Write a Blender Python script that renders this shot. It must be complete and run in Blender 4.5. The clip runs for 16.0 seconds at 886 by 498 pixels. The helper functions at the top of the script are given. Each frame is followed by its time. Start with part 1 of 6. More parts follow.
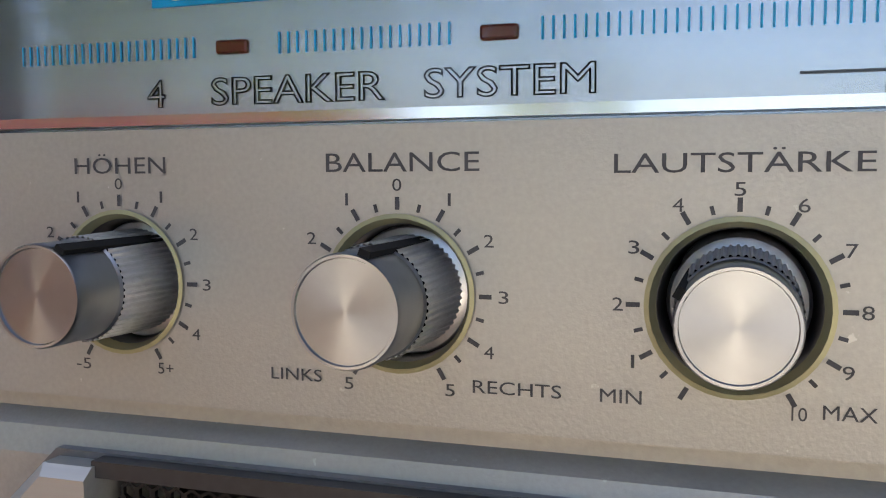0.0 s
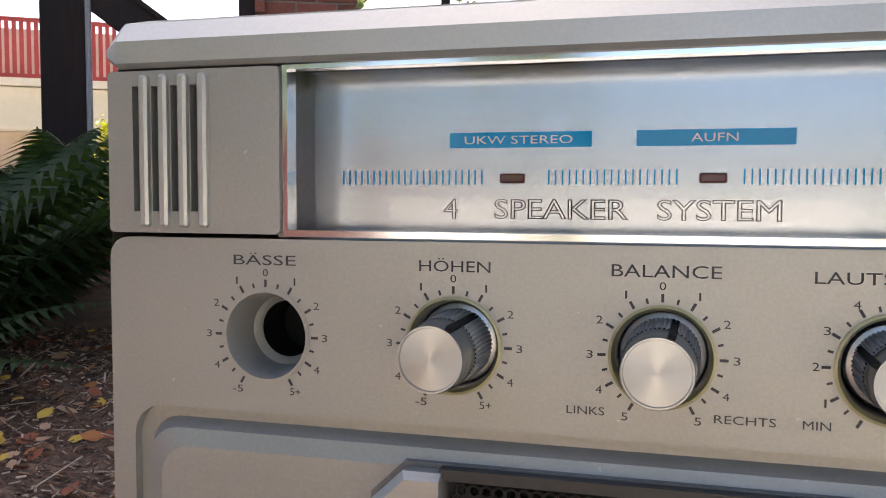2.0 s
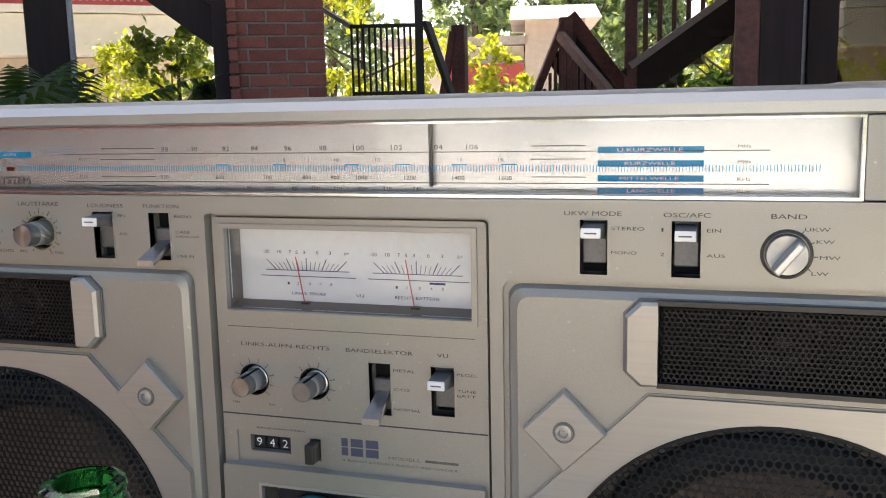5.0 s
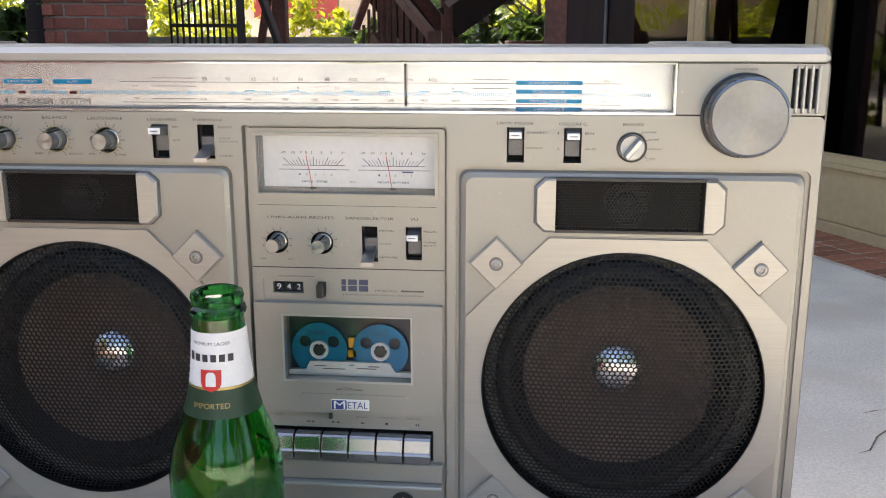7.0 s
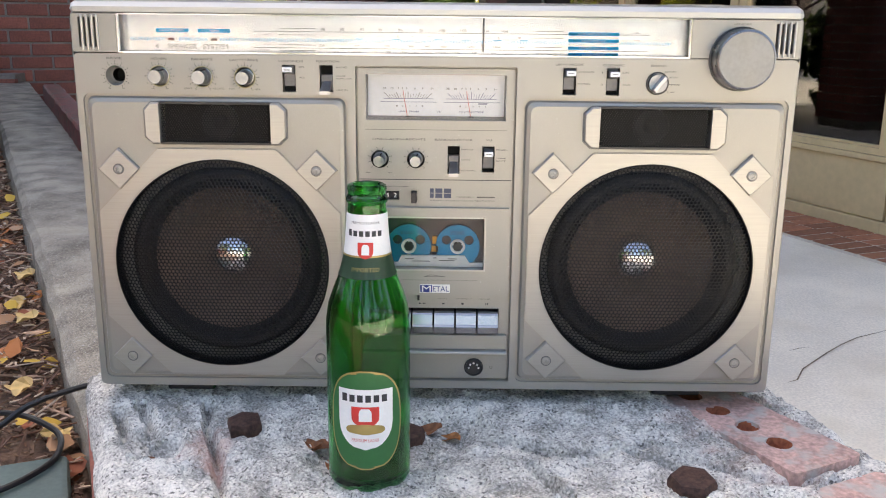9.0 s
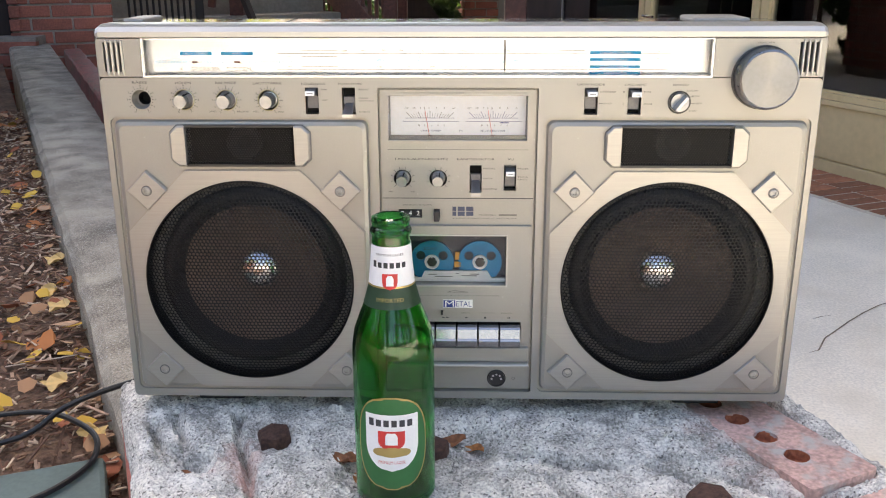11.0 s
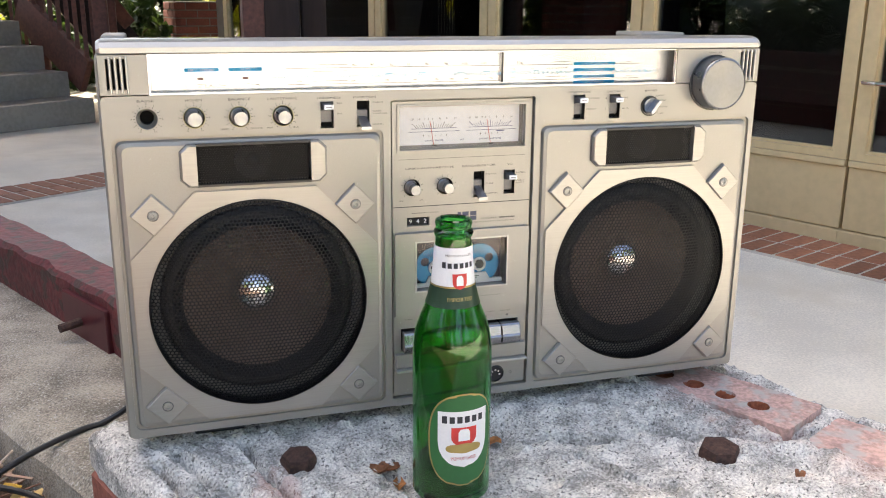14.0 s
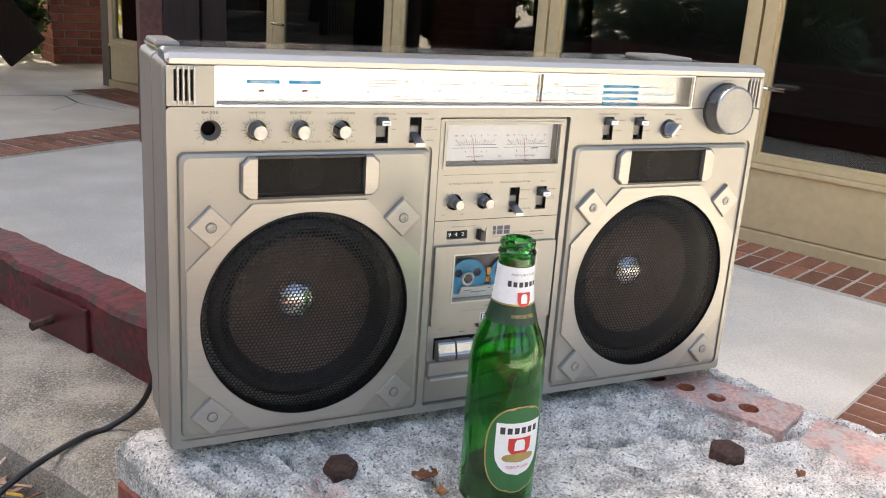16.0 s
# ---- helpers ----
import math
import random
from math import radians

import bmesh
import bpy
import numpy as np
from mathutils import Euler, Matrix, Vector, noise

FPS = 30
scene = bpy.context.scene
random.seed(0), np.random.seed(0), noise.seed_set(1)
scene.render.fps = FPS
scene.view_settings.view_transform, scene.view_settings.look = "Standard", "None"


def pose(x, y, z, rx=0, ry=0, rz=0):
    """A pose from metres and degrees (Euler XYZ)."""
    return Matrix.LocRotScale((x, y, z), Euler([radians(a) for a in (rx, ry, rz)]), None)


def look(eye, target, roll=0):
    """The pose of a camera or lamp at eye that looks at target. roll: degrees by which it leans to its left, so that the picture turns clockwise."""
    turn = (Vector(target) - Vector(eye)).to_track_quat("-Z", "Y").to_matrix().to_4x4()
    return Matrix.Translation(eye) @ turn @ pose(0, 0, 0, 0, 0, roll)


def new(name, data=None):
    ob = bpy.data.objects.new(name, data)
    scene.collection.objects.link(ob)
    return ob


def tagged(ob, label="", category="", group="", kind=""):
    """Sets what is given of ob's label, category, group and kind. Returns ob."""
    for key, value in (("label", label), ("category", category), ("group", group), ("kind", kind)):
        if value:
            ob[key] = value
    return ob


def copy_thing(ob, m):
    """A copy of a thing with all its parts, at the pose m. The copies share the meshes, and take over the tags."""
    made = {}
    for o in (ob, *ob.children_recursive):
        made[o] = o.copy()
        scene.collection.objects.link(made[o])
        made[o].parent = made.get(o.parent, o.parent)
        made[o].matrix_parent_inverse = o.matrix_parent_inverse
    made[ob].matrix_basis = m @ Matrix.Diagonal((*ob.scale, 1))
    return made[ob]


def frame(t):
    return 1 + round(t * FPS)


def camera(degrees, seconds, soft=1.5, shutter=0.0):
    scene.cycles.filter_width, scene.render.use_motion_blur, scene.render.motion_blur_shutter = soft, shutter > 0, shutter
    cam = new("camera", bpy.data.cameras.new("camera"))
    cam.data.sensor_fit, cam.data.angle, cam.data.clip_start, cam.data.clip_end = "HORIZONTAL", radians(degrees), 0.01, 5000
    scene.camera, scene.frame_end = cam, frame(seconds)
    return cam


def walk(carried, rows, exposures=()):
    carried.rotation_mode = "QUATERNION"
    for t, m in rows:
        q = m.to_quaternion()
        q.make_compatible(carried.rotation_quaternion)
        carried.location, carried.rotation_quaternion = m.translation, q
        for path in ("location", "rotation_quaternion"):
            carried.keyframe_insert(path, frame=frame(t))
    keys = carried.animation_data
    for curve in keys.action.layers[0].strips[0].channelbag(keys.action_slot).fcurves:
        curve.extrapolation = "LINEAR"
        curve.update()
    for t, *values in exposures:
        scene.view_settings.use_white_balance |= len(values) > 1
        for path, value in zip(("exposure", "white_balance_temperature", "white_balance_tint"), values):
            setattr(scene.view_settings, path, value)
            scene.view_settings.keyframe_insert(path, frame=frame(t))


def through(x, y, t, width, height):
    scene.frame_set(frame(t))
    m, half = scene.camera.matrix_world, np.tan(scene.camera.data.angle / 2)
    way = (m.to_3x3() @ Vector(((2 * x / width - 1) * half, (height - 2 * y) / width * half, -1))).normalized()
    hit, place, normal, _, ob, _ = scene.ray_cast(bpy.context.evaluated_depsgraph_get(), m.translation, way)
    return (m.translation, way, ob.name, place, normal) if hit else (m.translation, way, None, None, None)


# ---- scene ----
cam = camera(52.1, 16.0, 1.05)
PATH = [
    (0, (-0.15908, -0.09220, 0.30663), (-0.77671, 1.80359, 0.15000), -0.29),
    (0.5, (-0.16285, -0.10452, 0.31275), (-0.78938, 1.78740, 0.14506), -0.57),
    (1, (-0.17002, -0.11835, 0.31606), (-0.80020, 1.77580, 0.19325), -0.15),
    (1.5, (-0.18164, -0.13140, 0.31735), (-0.78586, 1.77153, 0.19994), 0.11),
    (2, (-0.18781, -0.15327, 0.32102), (-0.74252, 1.76442, 0.19944), 0.17),
    (2.5, (-0.17629, -0.19416, 0.31988), (-0.70342, 1.73165, 0.20424), -0.41),
    (3, (-0.12913, -0.25955, 0.32897), (-0.65703, 1.65480, 0.09109), -1.38),
    (3.5, (-0.04137, -0.33110, 0.33308), (-0.59293, 1.57600, 0.09070), -1.36),
    (4, (0.04730, -0.36871, 0.34397), (-0.54384, 1.52444, 0.08601), -0.94),
    (4.5, (0.11943, -0.37025, 0.35523), (-0.46982, 1.52162, 0.08390), -0.87),
    (5, (0.16118, -0.36260, 0.35068), (-0.42825, 1.52319, 0.04022), -1.23),
    (5.2, (0.16967, -0.36715, 0.35061), (-0.42424, 1.51272, 0.01397), -1.16),
    (7.3, (0.10131, -0.62130, 0.36113), (-0.00504, 1.32395, -0.09131), 0.12),
    (7.5, (0.08791, -0.64730, 0.36222), (0.01464, 1.30141, -0.08183), 0.27),
    (8, (0.05489, -0.69893, 0.35432), (-0.00561, 1.24939, -0.09335), 0.76),
    (8.5, (0.02583, -0.73607, 0.34472), (-0.01883, 1.20636, -0.12960), 0.50),
    (9, (0.01164, -0.76592, 0.34192), (0.00169, 1.17308, -0.14815), 0.61),
    (9.2, (-0.01490, -0.77224, 0.33414), (0.04780, 1.17278, -0.12738), 0.67),
    (11.3, (0.02418, -0.75336, 0.40763), (-0.07675, 1.14874, -0.20213), -0.54),
    (11.5, (0.03699, -0.74242, 0.40214), (-0.09685, 1.16219, -0.19329), -0.78),
    (12, (0.07177, -0.72260, 0.39817), (-0.11069, 1.17375, -0.21057), -1.15),
    (12.5, (0.05087, -0.71421, 0.39185), (-0.02179, 1.19693, -0.19320), -1.37),
    (13, (-0.06257, -0.73130, 0.38393), (0.13514, 1.17788, -0.17817), -1.10),
    (13.5, (-0.17867, -0.75459, 0.38290), (0.25747, 1.12392, -0.14717), -0.09),
    (14, (-0.26014, -0.75985, 0.38834), (0.32380, 1.07747, -0.14387), 0.43),
    (14.5, (-0.31764, -0.74825, 0.39554), (0.37040, 1.04625, -0.15796), 0.96),
    (15, (-0.35929, -0.73460, 0.40739), (0.40888, 1.02735, -0.14529), 2.03),
    (15.5, (-0.40111, -0.71860, 0.41982), (0.42488, 1.01651, -0.13434), 3.32),
    (16, (-0.40957, -0.71647, 0.41960), (0.43849, 1.00348, -0.14835), 3.98),
]
walk(cam, [(t, look(eye, target, roll)) for t, eye, target, roll in PATH], [(0.0, 1.80, 6900, 9), (1.0, 1.58, 7050, 10), (2.5, 1.68, 7000, 11), (3.5, 1.76, 6900, 8), (5.0, 1.70, 6900, 7), (9.0, 2.20, 7200, 9), (16.0, 2.24, 7500, 8)])
from mathutils.geometry import delaunay_2d_cdt

# ---- light ----
world = bpy.data.worlds.new("sky")
scene.world = world
world.use_nodes = True
wn = world.node_tree
sky = wn.nodes.new("ShaderNodeTexSky")
sky.sky_type, sky.sun_disc = "NISHITA", False
sky.sun_elevation, sky.sun_rotation = radians(58), radians(-20)
sky.air_density, sky.dust_density = 0.65, 3.0
wn.nodes["Background"].inputs["Strength"].default_value = 0.16
wn.links.new(sky.outputs["Color"], wn.nodes["Background"].inputs["Color"])
sun = new("sun", bpy.data.lights.new("sun", "SUN"))
sun.data.energy, sun.data.angle, sun.data.color = 3.3, radians(0.6), (1.0, 0.95, 0.88)
sun.matrix_world = look((-2.1, 5.8, 9.85), (0, 0, 0))

GROUND = -0.47


# ---- materials ----
def mat(name, color, rough=0.5, metal=0.0, vary=0.12, scale=60.0, big=6.0, bump=0.0, bscale=None, stretch=(1, 1, 1), spot=None, random_tint=0.0, aniso=0.0, coat=0.0, rough_vary=0.1):
    """A procedural surface: base colour varied at two scales, uneven roughness, fine relief."""
    m = bpy.data.materials.new(name)
    m.use_nodes = True
    nt = m.node_tree
    p = nt.nodes["Principled BSDF"]
    link = nt.links.new
    tc = nt.nodes.new("ShaderNodeTexCoord")
    mp = nt.nodes.new("ShaderNodeMapping")
    mp.inputs["Scale"].default_value = stretch
    link(tc.outputs["Object"], mp.inputs["Vector"])

    def tex(s, detail=4.0):
        n = nt.nodes.new("ShaderNodeTexNoise")
        n.inputs["Scale"].default_value, n.inputs["Detail"].default_value = s, detail
        link(mp.outputs[0], n.inputs["Vector"])
        return n

    fine, broad = tex(scale), tex(big, 3.0)
    add = nt.nodes.new("ShaderNodeMath")
    add.operation = "ADD"
    link(fine.outputs["Fac"], add.inputs[0])
    link(broad.outputs["Fac"], add.inputs[1])
    ramp = nt.nodes.new("ShaderNodeMapRange")
    ramp.inputs["From Min"].default_value, ramp.inputs["From Max"].default_value = 0.80, 1.20
    ramp.inputs["To Min"].default_value, ramp.inputs["To Max"].default_value = 1 - vary, 1 + vary
    link(add.outputs[0], ramp.inputs["Value"])
    value = ramp.outputs[0]
    if random_tint:
        info = nt.nodes.new("ShaderNodeObjectInfo")
        r2 = nt.nodes.new("ShaderNodeMapRange")
        r2.inputs["To Min"].default_value, r2.inputs["To Max"].default_value = 1 - random_tint, 1 + random_tint
        link(info.outputs["Random"], r2.inputs["Value"])
        mul = nt.nodes.new("ShaderNodeMath")
        mul.operation = "MULTIPLY"
        link(value, mul.inputs[0])
        link(r2.outputs[0], mul.inputs[1])
        value = mul.outputs[0]
    vm = nt.nodes.new("ShaderNodeVectorMath")
    vm.operation = "SCALE"
    vm.inputs[0].default_value = color
    link(value, vm.inputs["Scale"])
    out = vm.outputs[0]
    if spot:
        # spot: colour, scale, threshold, softness
        sn = tex(spot[1], 5.0)
        sr = nt.nodes.new("ShaderNodeMapRange")
        sr.inputs["From Min"].default_value, sr.inputs["From Max"].default_value = spot[2], spot[2] + spot[3]
        link(sn.outputs["Fac"], sr.inputs["Value"])
        mx = nt.nodes.new("ShaderNodeMix")
        mx.data_type = "RGBA"
        link(sr.outputs[0], mx.inputs["Factor"])
        link(out, mx.inputs[6])
        mx.inputs[7].default_value = (*spot[0], 1)
        out = mx.outputs[2]
    link(out, p.inputs["Base Color"])
    rr = nt.nodes.new("ShaderNodeMapRange")
    rr.inputs["To Min"].default_value, rr.inputs["To Max"].default_value = max(0.02, rough * (1 - rough_vary)), min(1, rough * (1 + rough_vary))
    link(broad.outputs["Fac"], rr.inputs["Value"])
    link(rr.outputs[0], p.inputs["Roughness"])
    p.inputs["Metallic"].default_value = metal
    p.inputs["Anisotropic"].default_value = aniso
    p.inputs["Coat Weight"].default_value = coat
    if bump:
        b = nt.nodes.new("ShaderNodeBump")
        b.inputs["Strength"].default_value = 0.6
        b.inputs["Distance"].default_value = bump
        bn = tex(bscale or scale, 6.0)
        link(bn.outputs["Fac"], b.inputs["Height"])
        link(b.outputs[0], p.inputs["Normal"])
    return m


def brushed(name, color, rough, along="x", aniso=0.8, scale=900, bump=0.000005):
    """Brushed metal: fine lines along one axis and a stretched highlight."""
    st = {"x": (0.02, 1, 1), "z": (1, 1, 0.02)}[along]
    m = mat(name, color, rough, 1.0, 0.05, scale, 12.0, bump, scale, st)
    p = m.node_tree.nodes["Principled BSDF"]
    p.inputs["Anisotropic"].default_value = aniso
    t = m.node_tree.nodes.new("ShaderNodeTangent")
    t.direction_type, t.axis = "RADIAL", {"x": "Z", "z": "X"}[along]
    m.node_tree.links.new(t.outputs[0], p.inputs["Tangent"])
    return m


def spun(name, color, rough):
    """Turned metal with a stretched highlight round the y axis."""
    m = mat(name, color, rough, 1.0, 0.06, 300, 40.0)
    p = m.node_tree.nodes["Principled BSDF"]
    p.inputs["Anisotropic"].default_value = 0.75
    t = m.node_tree.nodes.new("ShaderNodeTangent")
    t.direction_type, t.axis = "RADIAL", "Y"
    m.node_tree.links.new(t.outputs[0], p.inputs["Tangent"])
    return m


def clear(name, tint=(1, 1, 1), gloss=0.02, ior=1.5):
    """A thin pane: see-through, with a Fresnel gloss."""
    m = bpy.data.materials.new(name)
    m.use_nodes = True
    nt = m.node_tree
    nt.nodes.remove(nt.nodes["Principled BSDF"])
    tr, gl, mx, fr = (nt.nodes.new("ShaderNode" + n) for n in ("BsdfTransparent", "BsdfGlossy", "MixShader", "Fresnel"))
    tr.inputs[0].default_value = (*tint, 1)
    gl.inputs["Roughness"].default_value = gloss
    fr.inputs["IOR"].default_value = ior
    nt.links.new(fr.outputs[0], mx.inputs[0])
    nt.links.new(tr.outputs[0], mx.inputs[1])
    nt.links.new(gl.outputs[0], mx.inputs[2])
    nt.links.new(mx.outputs[0], nt.nodes["Material Output"].inputs["Surface"])
    return m


champagne = mat("champagne_paint", (0.318, 0.309, 0.284), 0.34, 0.40, 0.05, 1500, 16, 0.00006, 2200, spot=((0.44, 0.43, 0.40), 420, 0.70, 0.03), rough_vary=0.25)
shell_paint = mat("shell_paint", (0.33, 0.31, 0.275), 0.45, 0.4, 0.06, 900, 8, 0.00004, 2000)
trim_paint = mat("trim_paint", (0.44, 0.435, 0.415), 0.30, 0.55, 0.04, 1500, 8)
alu = brushed("brushed_aluminium", (0.37, 0.36, 0.335), 0.34, "x", 0.5)
alu.node_tree.nodes["Principled BSDF"].inputs["Metallic"].default_value = 0.5
dial_metal = brushed("dial_metal", (0.52, 0.55, 0.60), 0.27, "x", 0.85, 1400, 0.0)
chrome = mat("chrome", (0.78, 0.78, 0.80), 0.12, 1.0, 0.04, 300, 20)
knob_metal = spun("turned_aluminium", (0.29, 0.30, 0.315), 0.28)
flute_metal = mat("knurled_aluminium", (0.60, 0.60, 0.615), 0.28, 0.8, 0.08, 900, 60)
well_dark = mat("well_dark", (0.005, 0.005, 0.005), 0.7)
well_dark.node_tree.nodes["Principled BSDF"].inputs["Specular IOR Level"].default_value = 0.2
well_gold = mat("well_rim", (0.30, 0.28, 0.16), 0.4, 0.5)
ink = mat("ink", (0.035, 0.035, 0.04), 0.6, 0.0, 0.2, 2500, 200)
ink_soft = mat("grey_ink", (0.10, 0.095, 0.09), 0.6, 0.0, 0.2, 2500, 200)
blue_ink = mat("blue_ink", (0.003, 0.36, 0.72), 0.6, 0.0, 0.06, 500, 60)
blue_ink.node_tree.nodes["Principled BSDF"].inputs["Specular IOR Level"].default_value = 0.15
navy_ink = mat("navy_ink", (0.02, 0.04, 0.20), 0.5)
red_ink = mat("red_ink", (0.62, 0.03, 0.03), 0.5)
white_ink = mat("white_print", (0.78, 0.78, 0.76), 0.5)
meter_white = mat("meter_card", (0.86, 0.88, 0.93), 0.6, 0.0, 0.03, 300, 20)
black_plastic = mat("black_plastic", (0.018, 0.018, 0.020), 0.38, 0.0, 0.2, 800, 40, 0.00003)
grille_metal = mat("black_grille", (0.007, 0.007, 0.0078), 0.42, 0.0, 0.25, 700, 30)
grille_metal.node_tree.nodes["Principled BSDF"].inputs["Specular IOR Level"].default_value = 0.22
cone_paper = mat("cone_paper", (0.145, 0.102, 0.085), 0.75, 0.0, 0.25, 500, 25, 0.0002, 700)
rubber = mat("surround_rubber", (0.016, 0.016, 0.018), 0.6, 0.0, 0.2, 400, 30)
dustcap = mat("dust_cap", (0.85, 0.85, 0.87), 0.18, 1.0, 0.06, 300, 30)
switch_grey = mat("switch_grey", (0.15, 0.15, 0.155), 0.40, 0.4, 0.12, 700, 60)
lever_metal = mat("lever_metal", (0.42, 0.42, 0.44), 0.28, 0.9, 0.08, 500, 50)
lever_white = mat("lever_white", (0.80, 0.80, 0.80), 0.35)
pane_clear = clear("clear_plastic", (0.97, 0.97, 0.97))
tape_blue = mat("reel_blue", (0.006, 0.155, 0.33), 0.3, 0.5, 0.1, 300, 40)
tape_dark = mat("cassette_shell", (0.03, 0.035, 0.05), 0.25)
amber = mat("amber_plastic", (0.65, 0.30, 0.03), 0.3)


# ---- mesh helpers ----
def part(name, bm, material, parent=None, label="", smooth=False):
    """Links a bmesh as one mesh object under a thing or a part."""
    me = bpy.data.meshes.new(name)
    bmesh.ops.recalc_face_normals(bm, faces=bm.faces)
    bm.to_mesh(me)
    bm.free()
    if smooth:
        me.polygons.foreach_set("use_smooth", [True] * len(me.polygons))
        me.set_sharp_from_angle(angle=radians(26))
    if material:
        me.materials.append(material)
    ob = new(name, me)
    if parent:
        ob.parent = parent
    if label:
        ob["label"] = label
    return ob


def flat_part(name, bm, material, parent=None, label=""):
    """As part(), for flat prints: every face looks towards -y."""
    for f in bm.faces:
        f.normal_update()
        if f.normal.y > 0:
            f.normal_flip()
    me = bpy.data.meshes.new(name)
    bm.to_mesh(me)
    bm.free()
    me.materials.append(material)
    ob = new(name, me)
    ob.parent = parent
    if label:
        ob["label"] = label
    if name in ("tick_row", "scale_numbers", "dial_scale", "meter_ticks", "meter_numbers", "meter_lines", "label_print", "band_ticks", "key_symbol", "maker_mark"):
        ob["kind"] = "stuff"
    return ob


def thing(name, label, category, at=(0, 0, 0), group="", rz=0.0):
    ob = new(name)
    ob.matrix_world = pose(*at, 0, 0, rz)
    ob.empty_display_size = 0.05
    return tagged(ob, label, category, group)


def add_box(bm, x0, x1, y0, y1, z0, z1, bevel=0.0, segs=2):
    r = bmesh.ops.create_cube(bm, size=1.0)
    bmesh.ops.scale(bm, vec=(x1 - x0, y1 - y0, z1 - z0), verts=r["verts"])
    bmesh.ops.translate(bm, vec=((x0 + x1) / 2, (y0 + y1) / 2, (z0 + z1) / 2), verts=r["verts"])
    if bevel:
        es = list({e for v in r["verts"] for e in v.link_edges})
        bmesh.ops.bevel(bm, geom=es, offset=bevel, segments=segs, affect="EDGES", profile=0.5)
    return bm


def box(x0, x1, y0, y1, z0, z1, bevel=0.0, segs=2):
    return add_box(bmesh.new(), x0, x1, y0, y1, z0, z1, bevel, segs)


def rect(x0, x1, z0, z1, r=0.0, n=4):
    """A loop of points, counterclockwise, with rounded corners."""
    if not r:
        return [(x0, z0), (x1, z0), (x1, z1), (x0, z1)]
    pts = []
    for cx, cz, a in ((x1 - r, z0 + r, -90), (x1 - r, z1 - r, 0), (x0 + r, z1 - r, 90), (x0 + r, z0 + r, 180)):
        for i in range(n + 1):
            t = radians(a + 90 * i / n)
            pts.append((cx + r * math.cos(t), cz + r * math.sin(t)))
    return pts


def circle(cx, cz, r, n=32):
    return [(cx + r * math.cos(2 * math.pi * i / n), cz + r * math.sin(2 * math.pi * i / n)) for i in range(n)]


def add_loops(bm, loops):
    """Skins loops of the same number of points, each (points, y), into a wall."""
    rows = [[bm.verts.new((x, y, z)) for x, z in pts] for pts, y in loops]
    for a, b in zip(rows, rows[1:]):
        for i in range(len(a)):
            j = (i + 1) % len(a)
            bm.faces.new((a[i], a[j], b[j], b[i]))
    return rows


def plate(outer, holes, front, back, edge=0.0, lip=0.0):
    """A sheet in the x-z plane with openings through it. edge: (loop, y) rows that round the outer rim off; lip: bevel of the openings."""
    bm = bmesh.new()
    loops = [outer] + [h for h in holes]
    pts, edges = [], []
    for lp in loops:
        k = len(pts)
        pts += [Vector(p) for p in lp]
        edges += [(k + i, k + (i + 1) % len(lp)) for i in range(len(lp))]
    v, e, f, *_ = delaunay_2d_cdt(pts, edges, [], 0, 1e-7)

    def within(p, lp):
        odd = False
        for (ax, az), (bx, bz) in zip(lp, lp[1:] + lp[:1]):
            if (az > p.y) != (bz > p.y) and p.x < ax + (bx - ax) * (p.y - az) / (bz - az):
                odd = not odd
        return odd

    f = [t for t in f if within(sum((v[i] for i in t), Vector((0, 0))) / len(t), outer) and not any(within(sum((v[i] for i in t), Vector((0, 0))) / len(t), h) for h in holes)]
    vs = [bm.verts.new((p.x, front, p.y)) for p in v]
    for t in f:
        bm.faces.new([vs[i] for i in t])
    for lp in loops:
        add_loops(bm, [(lp, front), (lp, back)])
    bmesh.ops.remove_doubles(bm, verts=bm.verts, dist=1e-6)
    return bm


def add_lathe(bm, profile, cx=0.0, cz=0.0, n=32):
    """Turns (radius, y) rows round the y axis through (cx, cz)."""
    rows = []
    for r, y in profile:
        if r < 1e-6:
            rows.append([bm.verts.new((cx, y, cz))])
        else:
            rows.append([bm.verts.new((cx + r * math.cos(2 * math.pi * i / n), y, cz + r * math.sin(2 * math.pi * i / n))) for i in range(n)])
    for a, b in zip(rows, rows[1:]):
        for i in range(n):
            j = (i + 1) % n
            if len(a) == 1 and len(b) > 1:
                bm.faces.new((a[0], b[i], b[j]))
            elif len(b) == 1 and len(a) > 1:
                bm.faces.new((a[i], a[j], b[0]))
            elif len(a) > 1:
                bm.faces.new((a[i], a[j], b[j], b[i]))
    return bm


def lathe(profile, cx=0.0, cz=0.0, n=32):
    return add_lathe(bmesh.new(), profile, cx, cz, n)


def add_quad(bm, x0, x1, z0, z1, y):
    bm.faces.new([bm.verts.new(p) for p in ((x0, y, z0), (x1, y, z0), (x1, y, z1), (x0, y, z1))])
    return bm


def add_stroke(bm, a, b, w, y):
    """A flat printed line from a to b, each (x, z)."""
    d = Vector(b) - Vector(a)
    n = Vector((-d.y, d.x)).normalized() * w / 2
    bm.faces.new([bm.verts.new((p.x, y, p.y)) for p in (Vector(a) - n, Vector(b) - n, Vector(b) + n, Vector(a) + n)])
    return bm


